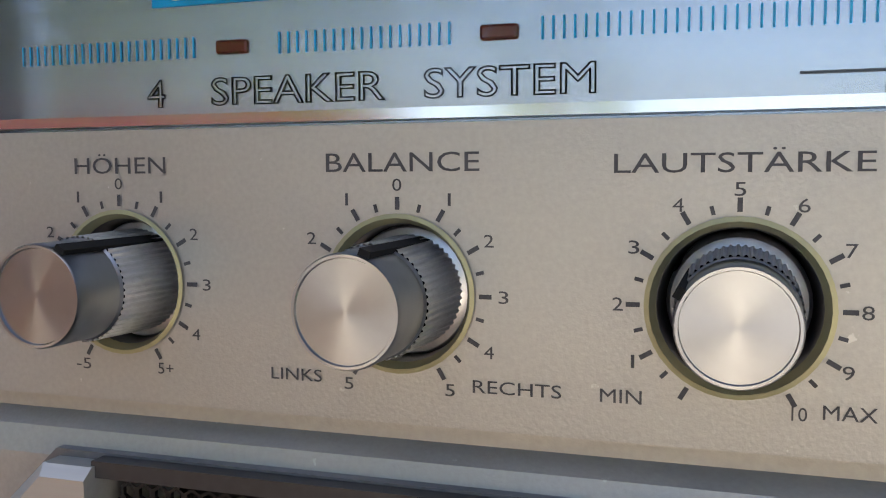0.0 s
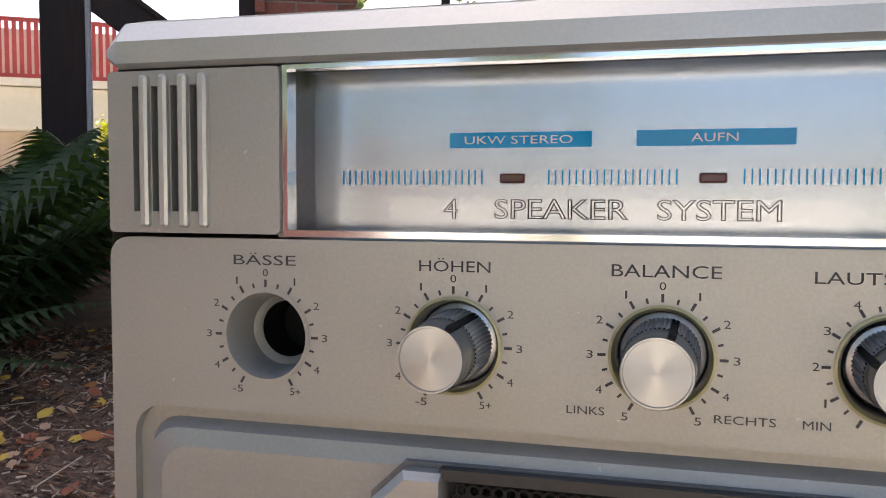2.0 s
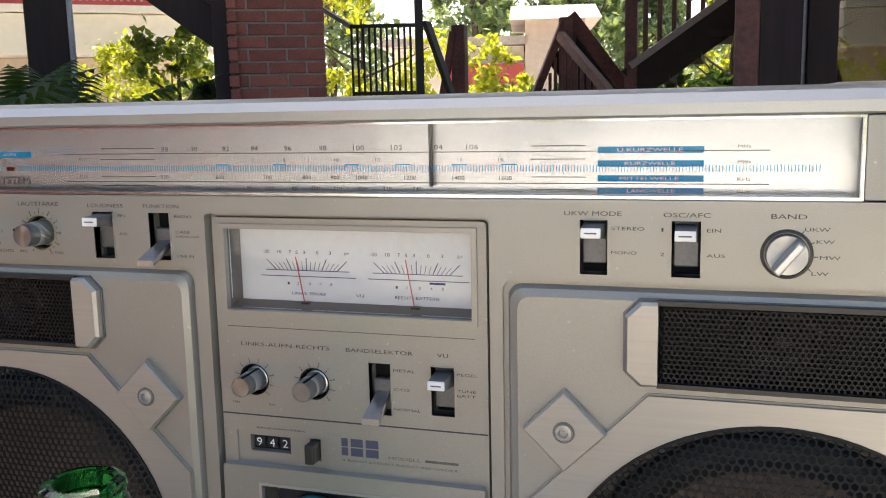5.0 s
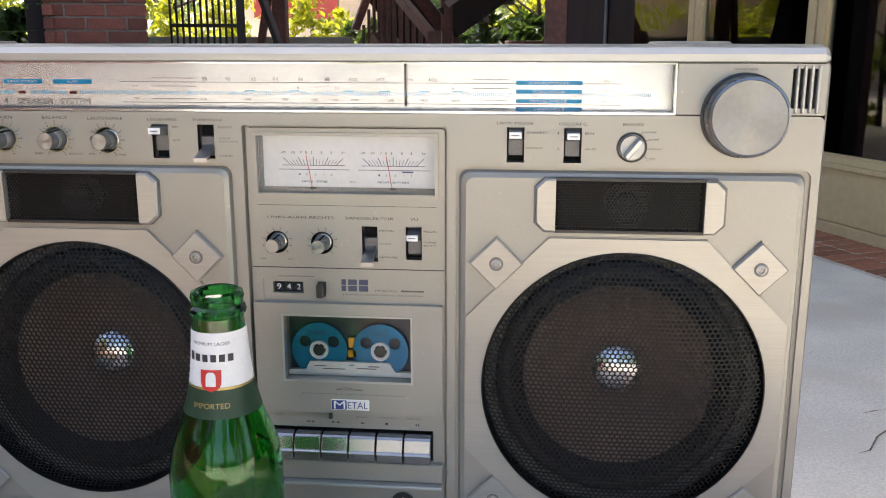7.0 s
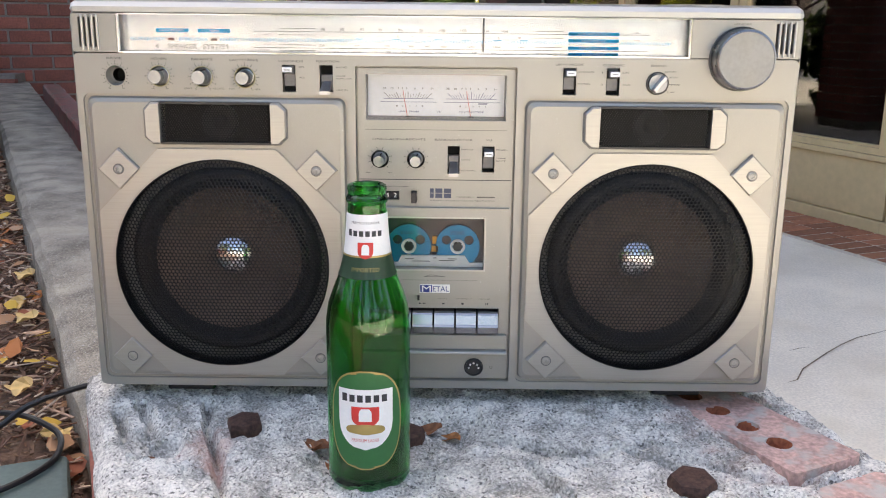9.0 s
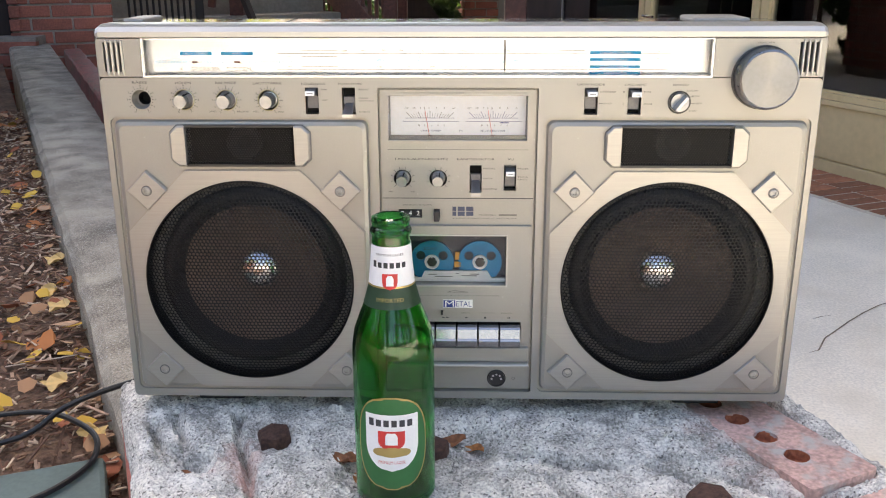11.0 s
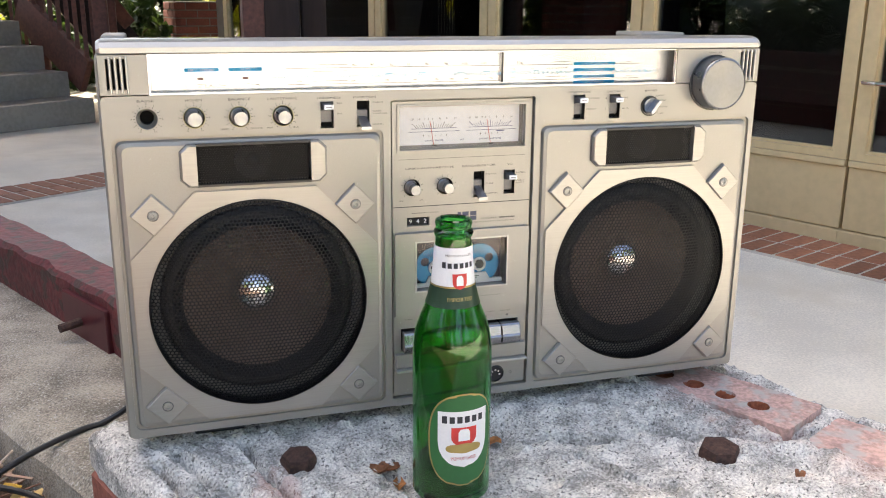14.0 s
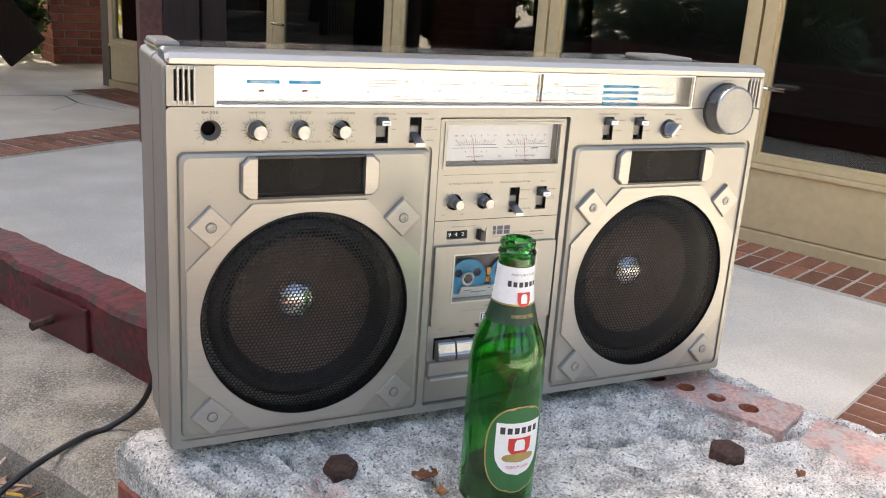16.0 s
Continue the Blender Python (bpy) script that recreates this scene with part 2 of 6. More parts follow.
def add_text(bm, body, x0, x1, z0, z1, y, outline=0.0):
    """Letters of the built-in font, fitted into a rectangle of the plane y, read from -y."""
    cu = bpy.data.curves.new("lettering", "FONT")
    cu.body, cu.resolution_u = body, 3
    if outline:
        cu.fill_mode, cu.bevel_depth, cu.bevel_resolution = "NONE", outline, 0
    ob = bpy.data.objects.new("lettering", cu)
    scene.collection.objects.link(ob)
    bpy.context.view_layer.update()
    me = bpy.data.meshes.new_from_object(ob)
    bpy.data.objects.remove(ob)
    bpy.data.curves.remove(cu)
    co = np.array([v.co[:] for v in me.vertices])
    lo, hi = co.min(0), co.max(0)
    vs = []
    for c in co:
        vs.append(bm.verts.new((x0 + (c[0] - lo[0]) / (hi[0] - lo[0]) * (x1 - x0), y, z0 + (c[1] - lo[1]) / max(1e-6, hi[1] - lo[1]) * (z1 - z0))))
    for p in me.polygons:
        try:
            bm.faces.new([vs[i] for i in p.vertices])
        except ValueError:
            pass
    bpy.data.meshes.remove(me)
    return bm


def words(parent, material, y, *items, name="lettering"):
    """Printed words, each (text, x0, x1, z0, z1), one part apiece."""
    for t, *r in items:
        flat_part(name, add_text(bmesh.new(), t, *r, y), material, parent)


def tube(points, radius, n=10, close=False):
    """A round bar along points."""
    bm = bmesh.new()
    pts = [Vector(p) for p in points]
    rows = []
    for i, p in enumerate(pts):
        d = (pts[min(i + 1, len(pts) - 1)] - pts[max(i - 1, 0)]).normalized()
        u = d.orthogonal() if i == 0 else (u - d * u.dot(d))
        u = u.normalized()
        w = d.cross(u)
        r = radius(i / (len(pts) - 1)) if callable(radius) else radius
        rows.append([bm.verts.new(p + r * (math.cos(2 * math.pi * k / n) * u + math.sin(2 * math.pi * k / n) * w)) for k in range(n)])
    for a, b in zip(rows, rows[1:]):
        for k in range(n):
            bm.faces.new((a[k], a[(k + 1) % n], b[(k + 1) % n], b[k]))
    bm.faces.new(rows[0])
    bm.faces.new(rows[-1])
    return bm


def honeycomb(cells, pitch, web, surface, thick):
    """A perforated sheet: one hexagonal hole for each (x, z) cell, laid on y = surface(x, z)."""
    verts, faces = [], []
    ro, ri = pitch / math.sqrt(3), pitch / math.sqrt(3) - web
    for x, z in cells:
        k = len(verts)
        for r, dy in ((ro, 0.0), (ri, 0.0), (ri, thick)):
            for i in range(6):
                a = radians(60 * i + 30)
                px, pz = x + r * math.cos(a), z + r * math.sin(a)
                verts.append((px, surface(px, pz) + dy, pz))
        for i in range(6):
            j = (i + 1) % 6
            faces.append((k + i, k + j, k + 6 + j, k + 6 + i))
            faces.append((k + 6 + i, k + 6 + j, k + 12 + j, k + 12 + i))
    me = bpy.data.meshes.new("grille")
    me.from_pydata(verts, [], faces)
    return me


def hex_cells(inside, x0, x1, z0, z1, pitch):
    out, row, z = [], 0, z0
    while z <= z1:
        x = x0 + (pitch / 2 if row % 2 else 0)
        while x <= x1:
            if inside(x, z):
                out.append((x, z))
            x += pitch
        z += pitch * math.sqrt(3) / 2
        row += 1
    return out


# ---- radio recorder ----
radio = thing("boombox", "large champagne-silver stereo radio cassette recorder standing on a rough concrete block", "boombox", (0, 0, 0.0))
KNOBS = ((-0.2667, 0.2943), (-0.2302, 0.2942), (-0.1943, 0.2940), (-0.1589, 0.2938))
SLOTS = ((-0.1275, -0.1165), (-0.0965, -0.0855), (0.106, 0.117), (0.142, 0.153))

# front, with all its openings
holes = [rect(-0.2955, -0.0735, 0.0255, 0.2795, 0.006), rect(0.0735, 0.2955, 0.0255, 0.2795, 0.006), rect(-0.0670, 0.0680, 0.0255, 0.3045, 0.002)]
holes += [circle(x, z, 0.0084 if i != 3 else 0.0086) for i, (x, z) in enumerate(KNOBS)]
holes += [rect(a, b, 0.2822, 0.3045) for a, b in SLOTS]
part("front_panel", plate(rect(-0.3005, 0.3005, 0.0185, 0.3125, 0.004), holes, 0.0, 0.020), champagne, radio, "champagne metallic paint")

# outer shell: front half, groove, rear half
bm = bmesh.new()
add_loops(bm, [(rect(-0.3005, 0.3005, 0.0185, 0.3455, 0.004), 0.0008), (rect(-0.3025, 0.3025, 0.0165, 0.3475, 0.006), 0.004), (rect(-0.3030, 0.3030, 0.0160, 0.3490, 0.007), 0.052),
               (rect(-0.3015, 0.3015, 0.0175, 0.3475, 0.007), 0.053), (rect(-0.3015, 0.3015, 0.0175, 0.3475, 0.007), 0.058), (rect(-0.3030, 0.3030, 0.0160, 0.3490, 0.007), 0.059),
               (rect(-0.3030, 0.3030, 0.0165, 0.3490, 0.007), 0.098), (rect(-0.2995, 0.2995, 0.0195, 0.3465, 0.007), 0.103), (rect(-0.2985, 0.2985, 0.0300, 0.3465, 0.007), 0.160), (rect(-0.292, 0.292, 0.036, 0.340, 0.007), 0.166)])
bm.faces.new([v for v in bm.verts if abs(v.co.y - 0.166) < 1e-5])
part("shell", bm, shell_paint, radio, "darker champagne plastic shell with a groove round it", True)
for x0, x1 in ((-0.2955, -0.0735), (0.0735, 0.2955)):
    part("panel_groove", plate(rect(x0, x1, 0.0255, 0.2795, 0.006), [rect(x0 + 0.004, x1 - 0.004, 0.0295, 0.2755, 0.005)], 0.0022, 0.006), shell_paint, radio)
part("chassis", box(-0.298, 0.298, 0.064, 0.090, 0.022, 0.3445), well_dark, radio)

# top trim over the dial
bm = bmesh.new()
prof = [(0.0, 0.3449), (-0.0015, 0.3458), (-0.0015, 0.3500), (0.002, 0.3540), (0.010, 0.3560), (0.030, 0.3560), (0.034, 0.3545), (0.034, 0.3495), (0.006, 0.3455)]
ends = []
for x in (-0.3005, -0.2975, 0.2975, 0.3005):
    k = 0.0015 if abs(x) > 0.3 else 0.0
    ends.append([bm.verts.new((x, y + (k if y < 0.02 else -k), z - (k if z > 0.348 else -k))) for y, z in prof])
for a, b in zip(ends, ends[1:]):
    for i in range(len(prof)):
        j = (i + 1) % len(prof)
        bm.faces.new((a[i], a[j], b[j], b[i]))
bm.faces.new(ends[0])
bm.faces.new(ends[-1])
part("top_trim", bm, trim_paint, radio, "bright silver trim bar", True)
part("lid", box(-0.296, 0.296, 0.036, 0.150, 0.348, 0.3520, 0.002), mat("lid_plastic", (0.20, 0.19, 0.17), 0.14, 0.4, 0.06, 300, 10, coat=0.4), radio, "glossy grey top panel")
for x in (-0.291, 0.225):
    part("carry_hinge", box(x - 0.008 if x < 0 else x - 0.02, x + 0.012 if x < 0 else x + 0.03, 0.06, 0.115, 0.352, 0.3575, 0.0025), shell_paint, radio)
part("lid_seam", box(-0.16, -0.158, 0.036, 0.15, 0.3518, 0.3524), well_dark, radio)

# end blocks with four slots each
for side, x0, x1, s0 in ((-1, -0.3000, -0.2635, -0.2945), (1, 0.2105, 0.3000, 0.2790)):
    hs = [rect(s0 + 0.0042 * i, s0 + 0.0042 * i + 0.0020, 0.3175, 0.3415) for i in range(4)]
    end = part("end_block", plate(rect(x0, x1, 0.3134, 0.3444, 0.001), hs, -0.0006, 0.014), champagne, radio)
    part("slot_backing", add_box(bmesh.new(), s0 - 0.002, s0 + 0.0175, 0.010, 0.0145, 0.315, 0.343), well_dark, end)
    for i in range(4):
        part("rib", box(s0 + 0.0042 * i + 0.0021, s0 + 0.0042 * i + 0.0040, -0.0022, 0.0, 0.3145, 0.3435, 0.0005, 1), trim_paint, end)

# dial: brushed plate, printing, pointer and window
DIAL = 0.0145
dial = part("dial", box(-0.264, 0.211, DIAL, 0.0190, 0.3128, 0.3450), dial_metal, radio, "brushed silver tuning dial with printed scales")
part("dial_side", box(-0.2645, -0.2630, 0.001, DIAL, 0.3128, 0.3445), switch_grey, dial)
part("dial_side", box(0.2098, 0.2110, 0.001, DIAL, 0.3128, 0.3445), switch_grey, dial)
win = part("dial_window", plate(rect(-0.2630, 0.2098, 0.3136, 0.3440), [], 0.0015, 0.0030), pane_clear, radio, "clear plastic window")
win.visible_shadow = False
part("window_rim", plate(rect(-0.2632, 0.2102, 0.3130, 0.3446), [rect(-0.2622, 0.2092, 0.3142, 0.3438)], 0.0002, 0.004), chrome, radio)
P = DIAL - 0.0002
Q = DIAL - 0.0004
bm = bmesh.new()
x = -0.257
while x < 0.197:
    if not any(a < x < b for a, b in ((-0.2285, -0.2165), (-0.1925, -0.1815))):
        add_quad(bm, x, x + 0.00028, 0.3228, 0.3255, P)
    x += 0.00128
flat_part("tick_row", bm, blue_ink, dial)
for x0, x1, z0, z1 in ((-0.2350, -0.2080, 0.3297, 0.3326), (-0.2000, -0.1730, 0.3297, 0.3326), (0.111, 0.1532, 0.3303, 0.3330), (0.111, 0.1532, 0.3248, 0.3274), (0.111, 0.1532, 0.3187, 0.3213), (0.111, 0.1532, 0.3136, 0.3162)):
    flat_part("blue_bar", add_quad(bmesh.new(), x0, x1, z0, z1, P), blue_ink, dial)
words(dial, white_ink, Q, ("UKW STEREO", -0.2320, -0.2115, 0.3304, 0.3319), ("AUFN", -0.1905, -0.1825, 0.3304, 0.3319),
      ("U.KURZWELLE", 0.119, 0.145, 0.3309, 0.3324), ("KURZWELLE", 0.122, 0.142, 0.3254, 0.3268), ("MITTELWELLE", 0.120, 0.1435, 0.3193, 0.3207), ("LANGWELLE", 0.123, 0.142, 0.3142, 0.3156))
for x in (-0.2252, -0.1890):
    part("indicator", box(x, x + 0.0048, DIAL - 0.0006, DIAL + 0.001, 0.3230, 0.3249, 0.0004), mat("indicator_red", (0.10, 0.015, 0.012), 0.25), dial, "dark red indicator lens")
for t, a, b in (("4", -0.2362, -0.2333), ("SPEAKER", -0.2262, -0.2012), ("SYSTEM", -0.1962, -0.1750)):
    flat_part("lettering", add_text(bmesh.new(), t, a, b, 0.3163, 0.3201, P, 0.017), ink, dial, "outlined black letters")
for x0, x1, z in ((-0.153, 0.178, 0.3312), (-0.153, 0.178, 0.3178), (-0.131, -0.101, 0.3338), (-0.132, -0.101, 0.3285), (-0.132, -0.101, 0.3203), (-0.132, -0.101, 0.3158), (0.083, 0.106, 0.3335), (0.083, 0.106, 0.3280), (0.083, 0.106, 0.3205), (0.083, 0.106, 0.3152)):
    flat_part("scale_line", add_stroke(bmesh.new(), (x0, z), (x1, z), 0.00035, P), ink, dial)
for row, z, h in ((((88, -0.095), (90, -0.079), (92, -0.062), (94, -0.047), (96, -0.030), (98, -0.0125), (100, 0.005), (102, 0.023), (104, 0.0415), (106, 0.0575)), 0.3322, 0.0022),
                  (((520, -0.096), (600, -0.066), (700, -0.041), (800, -0.021), (900, -0.007), (1000, 0.006), (1200, 0.029), (1400, 0.051), (1600, 0.072)), 0.3192, 0.0017),
                  (((150, -0.084), (160, -0.066), (170, -0.0515), (180, -0.040), (190, -0.028), (200, -0.017), (210, -0.006), (220, 0.006), (230, 0.018), (240, 0.032), (250, 0.048)), 0.3142, 0.0017),
                  (((7, -0.048), (8, -0.032), (9, -0.020), (10, -0.006), (12, 0.014), (16, 0.052), (18, 0.070)), 0.3272, 0.0014)):
    bm = bmesh.new()
    for v, x in row:
        w = len(str(v)) * h * 0.82
        add_text(bm, str(v), x - w / 2, x + w / 2, z, z + h, P)
    flat_part("scale_numbers", bm, ink_soft, dial)
words(dial, ink_soft, P, ("KW", -0.1445, -0.1405, 0.3278, 0.3292), ("MW", -0.1445, -0.1400, 0.3196, 0.3211), ("LW", -0.1445, -0.1405, 0.3148, 0.3163),
      ("MHz", 0.166, 0.171, 0.3322, 0.3335), ("MHz", 0.166, 0.171, 0.3262, 0.3274), ("KHz", 0.166, 0.171, 0.3192, 0.3205), ("KHz", 0.166, 0.171, 0.3142, 0.3154))
for x in (-0.068, -0.038, -0.002, 0.022, 0.048, 0.070):
    flat_part("scale_dash", add_stroke(bmesh.new(), (x, 0.3258), (x + 0.007, 0.3258), 0.0005, P), blue_ink, dial)
part("pointer", box(0.0390, 0.0402, 0.0105, 0.0125, 0.3165, 0.3440), ink, dial, "dark tuning pointer")


def rotary(parent, x, z, r, length, base, angle, flutes=52, name="knob"):
    """A turned control knob: base collar, fluted grip, turned cap and a dark pointer groove."""
    k = new(name)
    k.parent = parent
    k.location = (x, base, z)
    part("collar", lathe([(r * 1.30, 0.010), (r * 1.30, 0.0005), (r * 1.22, -0.0005), (r * 1.05, -0.0008)], n=36), flute_metal, k, smooth=True)
    bm = bmesh.new()
    rows = []
    n = flutes * 4
    for y, s in ((-0.0008, 1.08), (-length * 0.62, 1.03)):
        rows.append([bm.verts.new((r * (s + 0.020 * (1 if i % 4 < 2 else -1)) * math.cos(2 * math.pi * i / n), y, r * (s + 0.020 * (1 if i % 4 < 2 else -1)) * math.sin(2 * math.pi * i / n))) for i in range(n)])
    for i in range(n):
        bm.faces.new((rows[0][i], rows[0][(i + 1) % n], rows[1][(i + 1) % n], rows[1][i]))
    part("grip", bm, flute_metal, k)
    part("cap", lathe([(r * 1.02, -length * 0.62), (r * 0.985, -length * 0.64), (r * 0.98, -length + 0.0004), (r * 0.95, -length), (r * 0.90, -length), (r * 0.885, -length + 0.0003), (0, -length + 0.0003)], n=48), knob_metal, k, "turned aluminium face", True)
    bm = box(-r * 0.105, r * 0.105, -length * 0.985, -0.0006, r * 0.88, r * 1.09)
    bmesh.ops.rotate(bm, cent=(0, 0, 0), matrix=Matrix.Rotation(radians(angle), 3, "Y"), verts=bm.verts)
    part("pointer_groove", bm, well_dark, k)
    return k


def dial_scale(parent, x, z, labels, r_tick, r_text, y, h, minor=True, start=-150, step=30, w=0.0005):
    """Printed ticks and figures round a knob, in one print."""
    bm = bmesh.new()
    n = len(labels)
    for i, t in enumerate(labels):
        a = radians(start + step * i)
        s, c = math.sin(a), math.cos(a)
        add_stroke(bm, (x + r_tick * s, z + r_tick * c), (x + (r_tick + 0.0014) * s, z + (r_tick + 0.0014) * c), w, y)
        if minor and i < n - 1:
            b = radians(start + step * (i + 0.5))
            add_stroke(bm, (x + r_tick * math.sin(b), z + r_tick * math.cos(b)), (x + (r_tick + 0.0009) * math.sin(b), z + (r_tick + 0.0009) * math.cos(b)), w * 0.8, y)
        if t:
            tw = h * (0.8 * len(t) - 0.55 * t.count("1"))
            add_text(bm, t, x + r_text * s - tw / 2, x + r_text * s + tw / 2, z + r_text * c - h / 2, z + r_text * c + h / 2, y)
    return flat_part("dial_scale", bm, ink, parent)


S = -0.00015
for i, (x, z) in enumerate(KNOBS):
    R = 0.0084 if i != 3 else 0.0086
    if i == 0:
        part("well", lathe([(R + 0.0004, -0.0004), (R - 0.0002, -0.0004), (R - 0.0006, 0.0012), (R - 0.0016, 0.0080), (0.0060, 0.0088), (0.0056, 0.0096)], x, z, 40), champagne, radio, "empty control well with its knob missing", True)
    else:
        well = part("well", lathe([(R + 0.0004, -0.0004), (R - 0.0001, -0.0005), (R - 0.0007, 0.0008)], x, z, 40), well_gold, radio, "thin olive-gold ring", True)
        part("well_wall", lathe([(R - 0.0007, 0.0008), (R - 0.0013, 0.0080)], x, z, 40), black_plastic, well, "", True)
    if i == 0:
        part("shaft_hole", lathe([(0.0057, 0.0094), (0.0055, 0.0190), (0, 0.0190)], x, z, 28), well_dark, radio, "", True)
    else:
        part("well_floor", lathe([(R - 0.0016, 0.0062), (R - 0.003, 0.0058), (0, 0.0058)], x, z, 32), well_dark, radio)
        rotary(radio, x, z, 0.0058 if i < 3 else 0.0055, 0.0185 if i < 3 else 0.0165, 0.004, (0, 32, 20, -60)[i])
five = ["5", "4", "3", "2", "1", "0", "1", "2", "3", "4", "5"]
for i, (x, z) in enumerate(KNOBS[:3]):
    labs = list(five)
    if i < 2:
        labs[0], labs[10] = "-5", "5+"
    dial_scale(radio, x, z, labs, 0.0092, 0.0119, S, 0.00135)
dial_scale(radio, *KNOBS[3], ["", "1", "2", "3", "4", "5", "6", "7", "8", "9", "10"], 0.0094, 0.0116, S, 0.00135)
words(radio, ink, S, ("BÄSSE", -0.2733, -0.2605, 0.3076, 0.3099), ("HÖHEN", -0.2365, -0.2235, 0.3073, 0.3097), ("BALANCE", -0.2027, -0.1850, 0.3073, 0.3094), ("LAUTSTÄRKE", -0.1710, -0.1470, 0.3070, 0.3094),
      ("LOUDNESS", -0.1302, -0.1103, 0.3067, 0.3084), ("FUNKTION", -0.0992, -0.0800, 0.3067, 0.3084), ("LINKS", -0.2100, -0.2036, 0.2836, 0.2850), ("RECHTS", -0.1858, -0.1762, 0.2836, 0.2850),
      ("MIN", -0.1722, -0.1680, 0.2836, 0.2850), ("MAX", -0.1510, -0.1462, 0.2834, 0.2848), ("EIN", -0.1135, -0.1095, 0.3022, 0.3035), ("AUS", -0.1135, -0.1090, 0.2935, 0.2948),
      ("RADIO", -0.0825, -0.0735, 0.3022, 0.3035), ("CASS", -0.0825, -0.0750, 0.2950, 0.2962), ("RADIO AUS", -0.0825, -0.0700, 0.2930, 0.2940), ("LINE IN", -0.0825, -0.0735, 0.2836, 0.2848),
      ("UKW MODE", 0.0995, 0.1225, 0.3062, 0.3080), ("STEREO", 0.1185, 0.1315, 0.3005, 0.3019), ("MONO", 0.1185, 0.1285, 0.2908, 0.2921), ("OSC/AFC", 0.1387, 0.1565, 0.3060, 0.3078),
      ("1", 0.1380, 0.1388, 0.3003, 0.3017), ("2", 0.1377, 0.1392, 0.2905, 0.2919), ("EIN", 0.1552, 0.1605, 0.3003, 0.3017), ("AUS", 0.1552, 0.1622, 0.2905, 0.2918),
      ("BAND", 0.1785, 0.1912, 0.3060, 0.3078), ("UKW", 0.1905, 0.1995, 0.3014, 0.3028), ("KW", 0.1948, 0.2012, 0.2968, 0.2982), ("MW", 0.1962, 0.2035, 0.2908, 0.2922), ("LW", 0.1935, 0.1995, 0.2846, 0.2860))


def switch(parent, x0, x1, z0, z1, y, style, at):
    """A slide or lever switch in its slot. at: how far up the slot the lever sits."""
    s = part("switch", box(x0 + 0.0002, x1 - 0.0002, y + 0.008, y + 0.012, z0, z1), well_dark, parent)
    part("slot_frame", plate(rect(x0 - 0.0006, x1 + 0.0006, z0 - 0.0006, z1 + 0.0006), [rect(x0, x1, z0, z1)], y - 0.0004, y + 0.004), champagne, s)
    zc, h, cx, w = z0 + (z1 - z0) * at, z1 - z0, (x0 + x1) / 2, x1 - x0
    part("slider", box(x0 + 0.0006, x1 - 0.0006, y + 0.004, y + 0.008, zc - h * 0.62 if style == "block" else z0 + h * 0.05, zc + h * 0.2 if style == "block" else z1 - h * 0.35, 0.0005, 1), switch_grey, s)
    bm = bmesh.new()
    if style == "block":
        rows = [((cx - w * 0.40, cx + w * 0.40, zc - h * 0.18, zc + h * 0.16), y + 0.005), ((cx - w * 0.36, cx + w * 0.36, zc - h * 0.075, zc + h * 0.105), y - 0.0095)]
    else:
        rows = [((cx - w * 0.30, cx + w * 0.30, zc - h * 0.05, zc + h * 0.14), y + 0.006), ((cx - w * 0.40, cx + w * 0.40, zc - h * 0.34, zc - h * 0.22), y - 0.0130)]
    rr = add_loops(bm, [(rect(*r, 0.0006, 2), yy) for r, yy in rows])
    bm.faces.new(rr[0])
    bm.faces.new(rr[1])
    lv = part("lever", bm, switch_grey if style == "block" else lever_metal, s, "", True)
    if style == "block":
        r, yy = rows[1]
        part("lever_tip", box(r[0], r[1], yy - 0.0009, yy + 0.0002, r[2], r[3], 0.0003, 1), lever_white, lv, "white lever tip")
        part("tip_groove", box(r[0] + 0.0015, r[1] - 0.0015, yy - 0.00105, yy, (r[2] + r[3]) / 2 - 0.0003, (r[2] + r[3]) / 2 + 0.0003), switch_grey, lv)
    return s


for (a, b), style, at in zip(SLOTS, ("block", "lever", "block", "block"), (0.82, 0.30, 0.80, 0.78)):
    switch(radio, a, b, 0.2822, 0.3045, 0.0, style, at)

# band selector
bs = new("band_selector")
bs.parent = radio
bs.location = (0.1845, 0, 0.2925)
part("ring", lathe([(0.0096, 0.0), (0.0094, -0.0008), (0.0084, -0.0010), (0.0082, 0.001), (0, 0.001)], n=40), black_plastic, bs, "", True)
part("disc", lathe([(0.0080, 0.0), (0.0078, -0.0030), (0.0074, -0.0036), (0, -0.0036)], n=40), knob_metal, bs, "", True)
bm = box(-0.0017, 0.0017, -0.0125, -0.003, -0.0074, 0.0074, 0.0008, 2)
bmesh.ops.rotate(bm, cent=(0, 0, 0), matrix=Matrix.Rotation(radians(38), 3, "Y"), verts=bm.verts)
part("grip_bar", bm, lever_metal, bs)
bm = bmesh.new()
for a, b in (((0.1895, 0.3003), (0.1903, 0.3015)), ((0.1925, 0.2966), (0.1942, 0.2972)), ((0.1940, 0.2917), (0.1956, 0.2917)), ((0.1920, 0.2872), (0.1932, 0.2862))):
    add_stroke(bm, a, b, 0.0004, S)
flat_part("band_ticks", bm, ink, radio)

